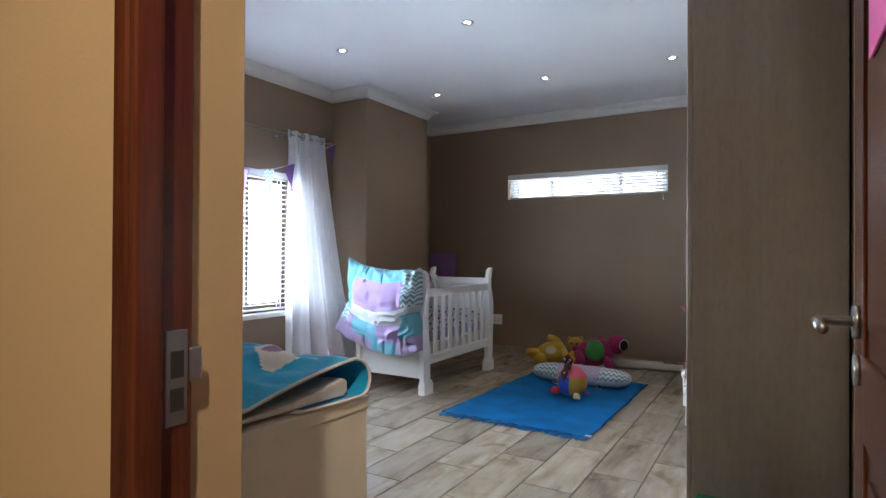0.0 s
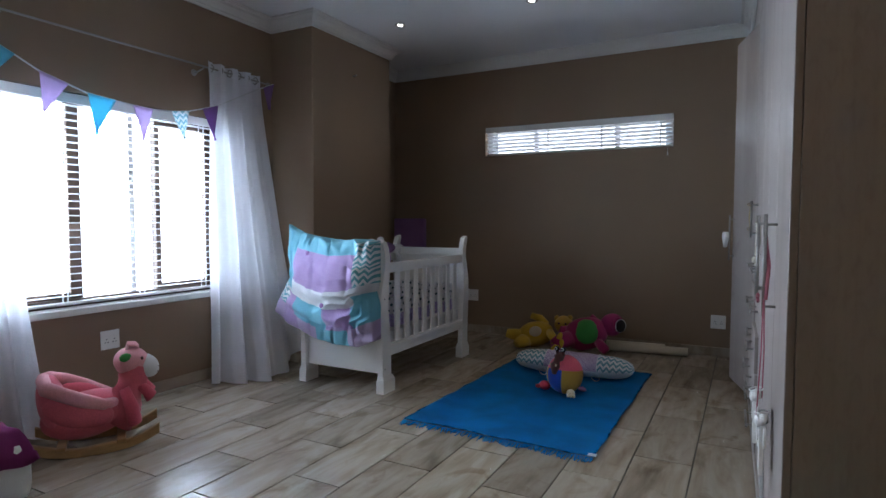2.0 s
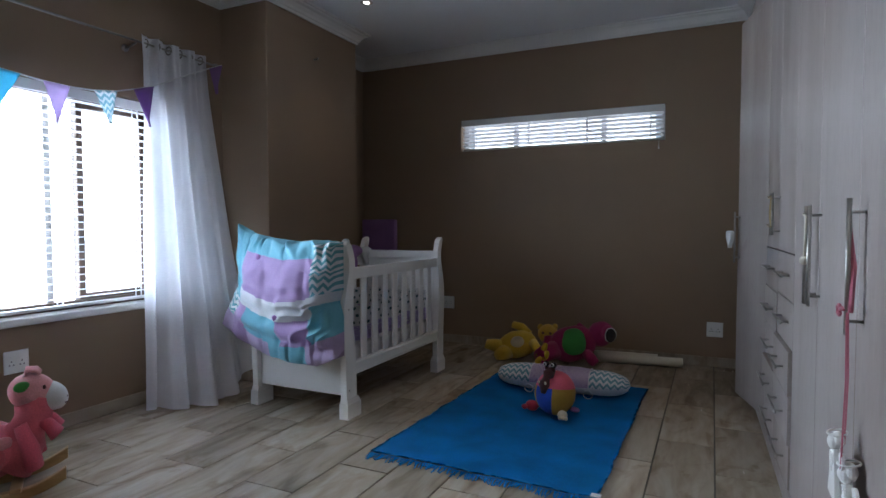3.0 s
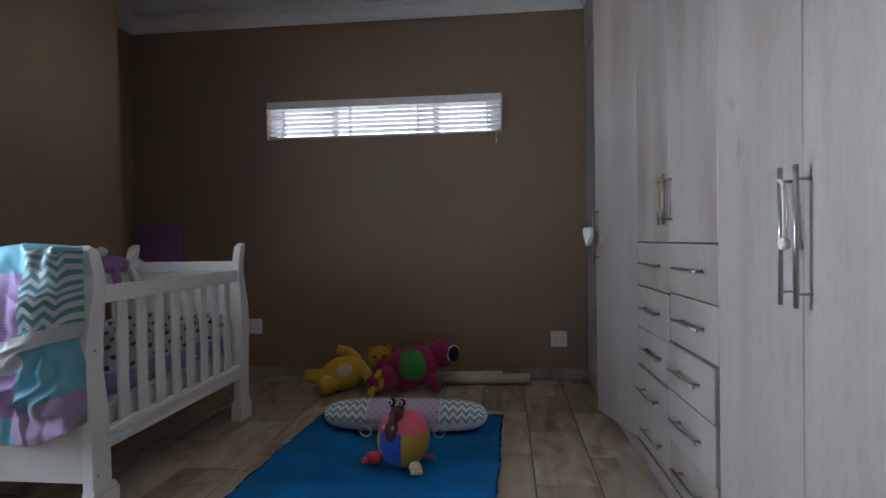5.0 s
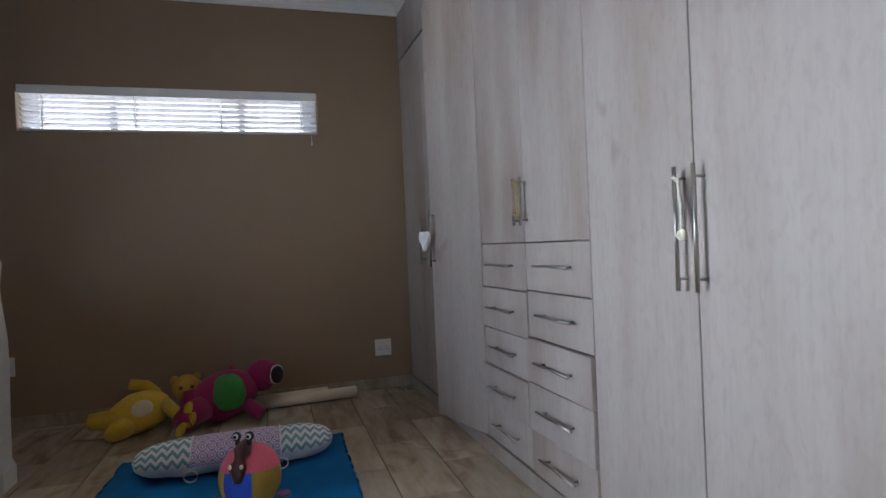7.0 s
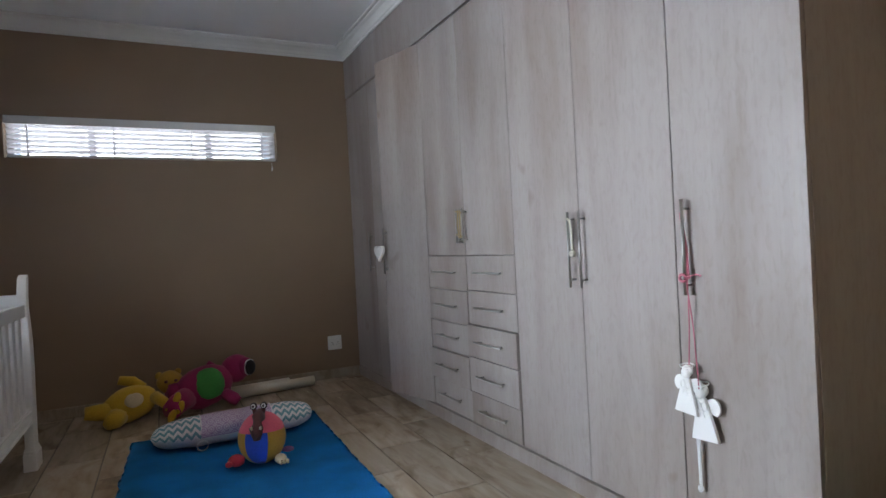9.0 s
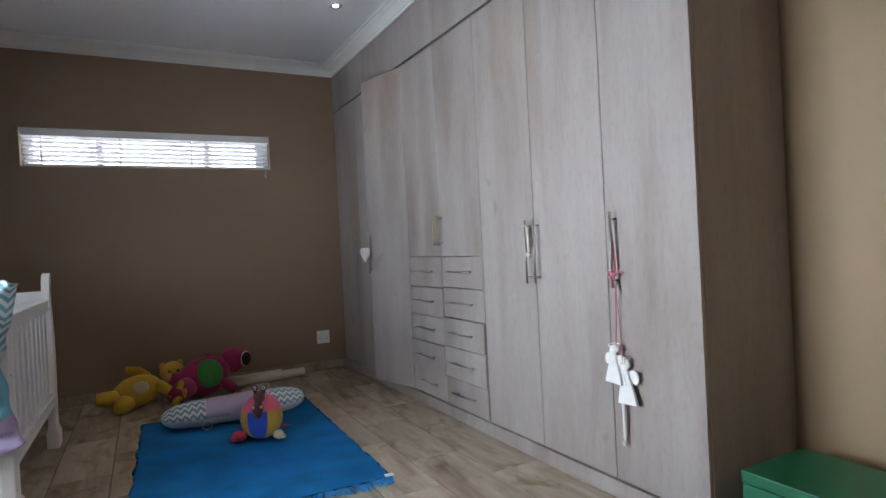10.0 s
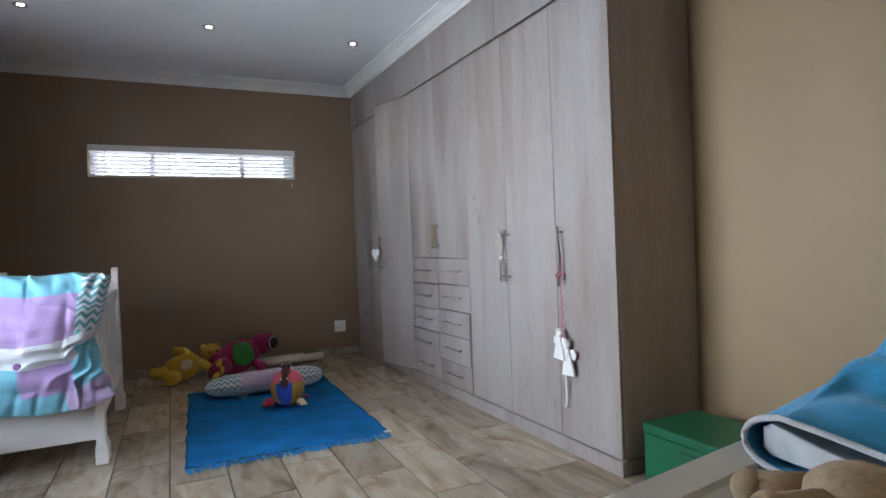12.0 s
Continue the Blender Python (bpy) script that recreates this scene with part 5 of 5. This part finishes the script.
def blanket():
    """Blue fleece folded round the mat's front edge: lower arm, fold, upper arm."""
    t = on_dresser("fleece_blanket", "blue fleece blanket with white piping folded over the changing mat", "blanket")
    L = MAT_X1 - MAT_X0

    def prof(v, x):
        rad = 0.024 + 0.014 * (x - MAT_X0) / L
        back = 0.035 * (MAT_X1 - x) / L
        rise = 0.075 * math.sin(math.pi * min(1.0, (MAT_X1 - x) / L)) ** 1.3 + 0.012 * noise.noise(Vector((x * 5, 0, 2)))
        if v < 0.28:
            s = v / 0.28
            return (-0.18 + (0.148 - back) * s, 0.005 + 0.003 * math.sin(x * 9))
        if v < 0.50:
            a = -math.pi / 2 + math.pi * (v - 0.28) / 0.22
            return (-0.032 - back + 0.036 * math.cos(a), 0.0045 + rad + rad * math.sin(a))
        s = (v - 0.50) / 0.50
        n1 = noise.noise(Vector((x * 6, s * 5, 7)))
        n2 = noise.noise(Vector((x * 17, s * 9, 3)))
        e = min(x - MAT_X0, MAT_X1 - x) / L
        mound = 1 - math.exp(-max(0.0, e) / 0.13)
        z = 0.006 + 2 * rad * (1 - 0.66 * min(1.0, s * 1.5) ** 1.1) + 0.010 * (1 - s) * s + rise * mound * math.sin(math.pi * min(1.0, s * 0.85 + 0.12)) * (1 - 0.5 * s)
        return (-0.032 - back - (0.385 - back) * s, z + (0.016 * n1 + 0.006 * n2 + 0.007 * math.sin(16 * (0.8 * s - 1.9 * x) + 5 * n1)) * mound)

    def place(u, v):
        x = MAT_X0 + L * u
        y, z = prof(v, x)
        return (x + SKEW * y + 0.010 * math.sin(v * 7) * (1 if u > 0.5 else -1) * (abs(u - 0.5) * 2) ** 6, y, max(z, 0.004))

    def pick(u, v):
        x = (u - 1) * L
        if v > 0.52:
            s = (v - 0.5) / 0.5 * 1.41
            if ((x + 0.166) / 0.021) ** 2 + ((s - 0.15) / 0.07) ** 2 < 1:
                return 2
            if inside(x, s, ((-0.212, 0.16), (-0.195, 0.04), (-0.16, -0.02), (-0.05, -0.02), (-0.075, 0.09), (-0.108, 0.09), (-0.112, 0.17), (-0.088, 0.18), (-0.10, 0.38), (-0.13, 0.38))):
                return 1
        return 0
    bm = grid_mesh(220, 130, place, None, pick)
    part("fleece", bm, [M["bluefleece"], M["whitecloth"], M["purple"]], t)
    for u in (0.0, 1.0):
        part("piping", tube([place(u, k / 60) for k in range(61)], 0.0034, 8), M["whitecloth"], t, "white edge piping", True)
    for v in (0.0, 1.0):
        part("piping", tube([place(k / 60, v) for k in range(61)], 0.005, 8), M["whitecloth"], t, "", True)


blanket()
bm = bmesh.new()
blob(bm, (0, 0, 0.045), (0.07, 0.055, 0.045))
blob(bm, (0.095, 0.0, 0.05), (0.048, 0.048, 0.046))
limb(bm, [(-0.04, 0.025, 0.04), (-0.09, 0.035, 0.032), (-0.125, 0.04, 0.03)], 0.026, 0, [0.9, 1, 0.9], 12)
limb(bm, [(-0.04, -0.025, 0.04), (-0.09, -0.04, 0.034), (-0.12, -0.045, 0.034)], 0.026, 0, [0.9, 1, 0.9], 12)
blob(bm, (0.11, 0.035, 0.085), (0.016, 0.012, 0.016))
blob(bm, (0.11, -0.035, 0.085), (0.016, 0.012, 0.016))
limb(bm, [(0.03, 0.05, 0.05), (0.01, 0.075, 0.03)], 0.02, 0, [1, 0.9], 10)
for p in ((-0.125, 0.04, 0.03), (-0.12, -0.045, 0.034), (0.01, 0.075, 0.03)):
    blob(bm, p, (0.027, 0.026, 0.027))
ob = mesh_ob("teddy_bear", bm, M["beige_plush"], True)
ob.matrix_basis = DM @ pose(-0.895, -0.165, 0.002, 0, 0, -50) @ Matrix.Diagonal((0.6, 0.6, 0.6, 1))
tagged(ob, "small beige teddy bear lying on the dresser", "teddy bear")


# ---- green chest ----
def green_chest():
    t = thing("storage_chest", (-0.015, 1.94, 0), 0, "low green painted storage chest beside the wardrobe's end", "chest")
    part("body", box(-0.17, -0.42, 0, 0.17, 0.42, 0.225, 0.003), M["green"], t)
    part("lid", box(-0.172, -0.422, 0.229, 0.172, 0.422, 0.268, 0.004, 2), M["green"], t)
    # no slot is cut: a dark strip on the front paints its shade
    part("slot_shade", box(-0.1712, -0.30, 0.196, -0.170, 0.22, 0.202), M["dark"], t, "dark strip painted as the shaded slot under the lid")


green_chest()


# ---- ornaments on the wardrobe handles ----
def angel(at, turn, size, label):
    """Cut-out angel: skirt board, two rounded wings, head, halo and a cord bow; local y across, z up."""
    bm = bmesh.new()
    extrude_profile([(-0.046, -0.080), (0.046, -0.080), (0.040, -0.055), (0.020, 0.016), (0.012, 0.044), (-0.012, 0.044), (-0.020, 0.016), (-0.040, -0.055)], "x", -0.006, 0.006, bm, 0.002)
    for s in (-1, 1):
        wing = [(s * 0.008, 0.006), (s * 0.010, 0.036)]
        for k in range(9):
            a = math.pi * (0.62 - k / 8)
            wing.append((s * (0.033 + 0.023 * math.cos(a)), 0.018 + 0.027 * math.sin(a)))
        extrude_profile(wing, "x", 0.004, 0.011, bm, 0.0015)
    ball((-0.003, 0, 0.060), (0.015, 0.017, 0.020), bm, 14, 10)
    ball((0.004, 0, 0.066), (0.014, 0.021, 0.019), bm, 14, 10)
    tube([(0.002 + 0.020 * math.sin(q), 0.023 * math.cos(q), 0.083 + 0.004 * math.sin(q)) for q in (2 * math.pi * k / 18 for k in range(18))], 0.0022, 6, bm, True)
    for s in (-1, 1):
        tube([(-0.008, s * (0.010 + 0.009 * math.cos(q)), 0.020 + 0.014 * math.sin(q)) for q in (2 * math.pi * k / 12 for k in range(12))], 0.0018, 6, bm, True)
        tube([(-0.008, 0, 0.018), (-0.009, s * 0.006, 0.002), (-0.008, s * 0.009, -0.012)], 0.0018, 6, bm)
    ob = mesh_ob("angel_ornament", bm, M["white"], False)
    ob.matrix_basis = pose(*at, turn, 0, 0) @ Matrix.Diagonal((size, size, size, 1))
    tagged(ob, label, "ornament")


angel((-0.287, 2.812, 0.555), 3, 0.92, "white cut-out angel hanging from the wardrobe handle")
angel((-0.270, 2.768, 0.490), -4, 1.05, "white cut-out angel hanging on a pink ribbon")
M["ribbon"] = cloth_material("pink satin ribbon", (0.46, 0.12, 0.17), 0, 0.08, 90, 0.5)
t = thing("ribbon", (0, 0, 0), 0, "pink ribbon tied round the wardrobe handle", "ribbon")
hx = -0.308
t.matrix_basis = pose(0.028, 0.05, 0)
bm = tube([(hx + 0.006, 2.766, 1.11), (hx + 0.018, 2.762, 1.0), (hx + 0.012, 2.752, 0.90)], 0.006, 6, None, False, [0.7, 1, 0.9])
part("loop", bm, M["ribbon"], t)
part("strand", tube([(hx + 0.008, 2.752, 0.90), (hx + 0.012, 2.757, 0.75), (hx + 0.01, 2.765, 0.605)], 0.002, 6), M["ribbon"], t)
part("strand", tube([(hx + 0.006, 2.756, 0.90), (hx + 0.004, 2.735, 0.75), (hx - 0.004, 2.718, 0.56)], 0.002, 6), M["ribbon"], t)
bm = tube([(hx - 0.008, 2.756 + 0.012 * math.cos(a), 0.905 + 0.011 * math.sin(a)) for a in (2 * math.pi * k / 14 for k in range(14))], 0.0045, 6, None, True)
tube([(hx - 0.01, 2.735, 0.91), (hx - 0.012, 2.70, 0.918), (hx - 0.012, 2.685, 0.914)], 0.003, 6, bm)
part("bow", bm, M["ribbon"], t)
bm = tube([(hx + 0.015, 2.752, 0.47), (hx + 0.017, 2.748, 0.36), (hx + 0.017, 2.747, 0.26)], 0.004, 6)
tube([(hx + 0.008, 2.735, 0.42), (hx + 0.015, 2.742, 0.32), (hx + 0.016, 2.744, 0.25)], 0.004, 6, bm)
ball((hx + 0.016, 2.746, 0.245), (0.009, 0.009, 0.012), bm, 10, 8)
part("cord_end", bm, M["whitecloth"], t, "white knotted cord")

t = thing("rope_loop", (0, 0, 0), 0, "cream rope loop with a knot on the wardrobe handle", "rope")
t.matrix_basis = pose(0.015, 0.070, 0)
hy = 3.295
M["rope"] = cloth_material("cream rope", (0.70, 0.66, 0.55), 0, 0.06, 200)
bm = tube([(hx, hy - 0.012, 1.125), (hx + 0.006, hy - 0.02, 1.12), (hx + 0.004, hy - 0.03, 1.06), (hx + 0.002, hy - 0.034, 1.0)], 0.0035, 8)
tube([(hx, hy - 0.010, 1.125), (hx + 0.014, hy - 0.01, 1.11), (hx + 0.016, hy - 0.018, 1.05), (hx + 0.006, hy - 0.034, 0.995)], 0.0035, 8, bm)
part("loop", bm, M["rope"], t, "", True)
part("knot", ball((hx + 0.002, hy - 0.034, 0.985), (0.013, 0.013, 0.014)), M["rope"], t, "", True)

bm = bmesh.new()
prof = []
for k in range(28):
    a = 2 * math.pi * k / 28
    prof.append((0.0036 * 16 * math.sin(a) ** 3 * 0.9, 0.0036 * (13 * math.cos(a) - 5 * math.cos(2 * a) - 2 * math.cos(3 * a) - math.cos(4 * a))))
extrude_profile(prof, "x", -0.012, 0.012, bm, 0.005)
ob = mesh_ob("heart_ornament", bm, M["white"], True)
ob.matrix_basis = pose(-0.447, 5.135, 1.015, 0, 0, 13)
tagged(ob, "white wooden heart hanging on a wardrobe handle", "ornament")
M["gold"] = cloth_material("gold ribbon", (0.42, 0.30, 0.12), 0, 0.08, 90, 0.45)
t = thing("ribbon", (0, 0, 0), 0, "gold ribbon looped round two wardrobe handles", "ribbon")
t.matrix_basis = pose(-0.004, -0.009, 0)
bm = bmesh.new()
for k, dy in enumerate((-0.024, -0.010, 0.012)):
    tube([(hx + 0.006, 4.252 + dy, 1.225), (hx + 0.004 - 0.003 * k, 4.252 + dy * 0.9, 1.15), (hx + 0.006, 4.252 + dy * 0.7, 1.075)], 0.0028, 6, bm)
for z in (1.215, 1.09):
    tube([(hx + 0.010 * math.cos(a), 4.252 + 0.034 * math.sin(a), z + 0.006 * math.sin(a)) for a in (2 * math.pi * q / 16 for q in range(16))], 0.002, 6, bm, True)
part("band", bm, M["gold"], t, "", True)


# ---- outside ----
M["ground"] = surface("dry pale ground", (0.30, 0.26, 0.18), 0.95, 0.2, 0.05, 3, 0.3)
M["leaf"] = surface("green leaves", (0.075, 0.11, 0.04), 0.7, 0.3, 2, 20, 0.2)
M["bark"] = surface("grey bark", (0.14, 0.11, 0.08), 0.9, 0.2, 5, 40, 0.4)
M["plaster"] = surface("pale plaster", (0.55, 0.48, 0.40), 0.9, 0.06, 1, 20, 0.1)
M["roof"] = surface("terracotta roof", (0.32, 0.14, 0.09), 0.8, 0.12, 2, 20, 0.2)
structure("ground", box(-600, -600, -3.25, 600, 600, -3.1), M["ground"], "dry open ground around the house", "ground")
structure("house_wall", box(-3.9, -1.55, -3.1, 0.48, 6.38, -0.14), M["plaster"], "plastered lower storey of the house", "wall")


def tree(x, y, h, seed):
    t = thing("tree", (x, y, -3.1), 0, "leafy green tree beyond the window", "tree", "trees outside")
    rnd = random.Random(seed)
    bm = tube([(0, 0, 0), (0.08, 0.03, h * 0.25), (0.0, 0.1, h * 0.5), (0.05, 0.0, h * 0.75)], 0.14, 10, None, False, [1.2, 1, 0.7, 0.3])
    tips = [Vector((0.05, 0, h * 0.75))]
    for k in range(9):
        a, r = rnd.uniform(0, 6.28), rnd.uniform(0.25, 0.42) * h
        e = Vector((r * math.cos(a), r * math.sin(a), h * rnd.uniform(0.55, 0.95)))
        tube([(0, 0.05, h * rnd.uniform(0.3, 0.5)), e * 0.6 + Vector((0, 0, h * 0.2)), e], 0.05, 6, bm, False, [1, 0.7, 0.3])
        tips.append(e)
    part("trunk", bm, M["bark"], t, "", True)
    verts, faces = [], []
    for k in range(2600):
        c = rnd.choice(tips) + Vector([rnd.gauss(0, h * 0.10) for _ in range(3)])
        d = Vector([rnd.uniform(-1, 1) for _ in range(3)]).normalized() * rnd.uniform(0.10, 0.2)
        e = d.orthogonal().normalized() * rnd.uniform(0.05, 0.1)
        i = len(verts)
        verts += [c - d, c + e, c + d, c - e]
        faces.append((i, i + 1, i + 2, i + 3))
    me = bpy.data.meshes.new("crown")
    me.from_pydata([tuple(v) for v in verts], [], faces)
    me.materials.append(M["leaf"])
    o = new("crown", me)
    o.parent = t


tree(-17, 9.5, 4.2, 1)
tree(-15, 14.5, 3.6, 2)
tree(-22, 17, 4.4, 3)


def neighbour():
    t = thing("house", (-27, 23, -3.1), 20, "pale neighbouring house with a hipped terracotta roof", "house")
    part("wall", box(-5, -3.5, 0, 5, 3.5, 2.7, 0.02), M["plaster"], t)
    bm = bmesh.new()
    v = [bm.verts.new(p) for p in ((-5.5, -4, 2.65), (5.5, -4, 2.65), (5.5, 4, 2.65), (-5.5, 4, 2.65), (-2, 0, 4.6), (2, 0, 4.6))]
    for f in ((0, 1, 5, 4), (1, 2, 5), (2, 3, 4, 5), (3, 0, 4), (3, 2, 1, 0)):
        bm.faces.new([v[i] for i in f])
    part("roof", bm, M["roof"], t)
    for x in (-3, 0, 3):
        w = part("window", box(x - 0.7, -3.56, 0.9, x + 0.7, -3.48, 2.1, 0.01), M["frame"], t)
        part("pane", box(x - 0.62, -3.575, 0.98, x + 0.62, -3.565, 2.02), M["glass"], w)


neighbour()
# ---- floor tiles, each its own piece ----
TW, TL, GAP = 0.2605, 0.66, 0.006
tile_bm = bmesh.new()
bm_box(tile_bm, GAP / 2, GAP / 2, -0.008, TW - GAP / 2, TL - GAP / 2, 0.0, 0.0012)
tile_me = bpy.data.meshes.new("tile")
tile_bm.to_mesh(tile_me)
tile_bm.free()
tile_me.materials.append(M["tile"])
rest = []
for i in range(-13, 6):
    x = -0.7765 + i * TW
    for j in range(-8, 11):
        y = 3.055 + j * TL + (0.33 if i % 2 else 0.0) - 0.04 * (x + 0.775)
        if x + TW < XL or x > XR or y > YF or y + TL < -1.4:
            continue
        x0, x1, y0, y1 = max(x + GAP / 2, XL), min(x + TW - GAP / 2, XR), max(y + GAP / 2, -1.4), min(y + TL - GAP / 2, YF)
        if x1 - x0 < 0.02 or y1 - y0 < 0.02:
            continue
        whole = x >= XL and x + TW <= XR and y >= -1.4 and y + TL <= YF
        if whole:
            ob = new("tile", tile_me)
            ob.location = (x, y, 0)
        else:
            ob = mesh_ob("tile", box(x0 - x, y0 - y, -0.008, x1 - x, y1 - y, 0, 0.001), M["tile"])
            ob.location = (x, y, 0)
        ob.parent = floor
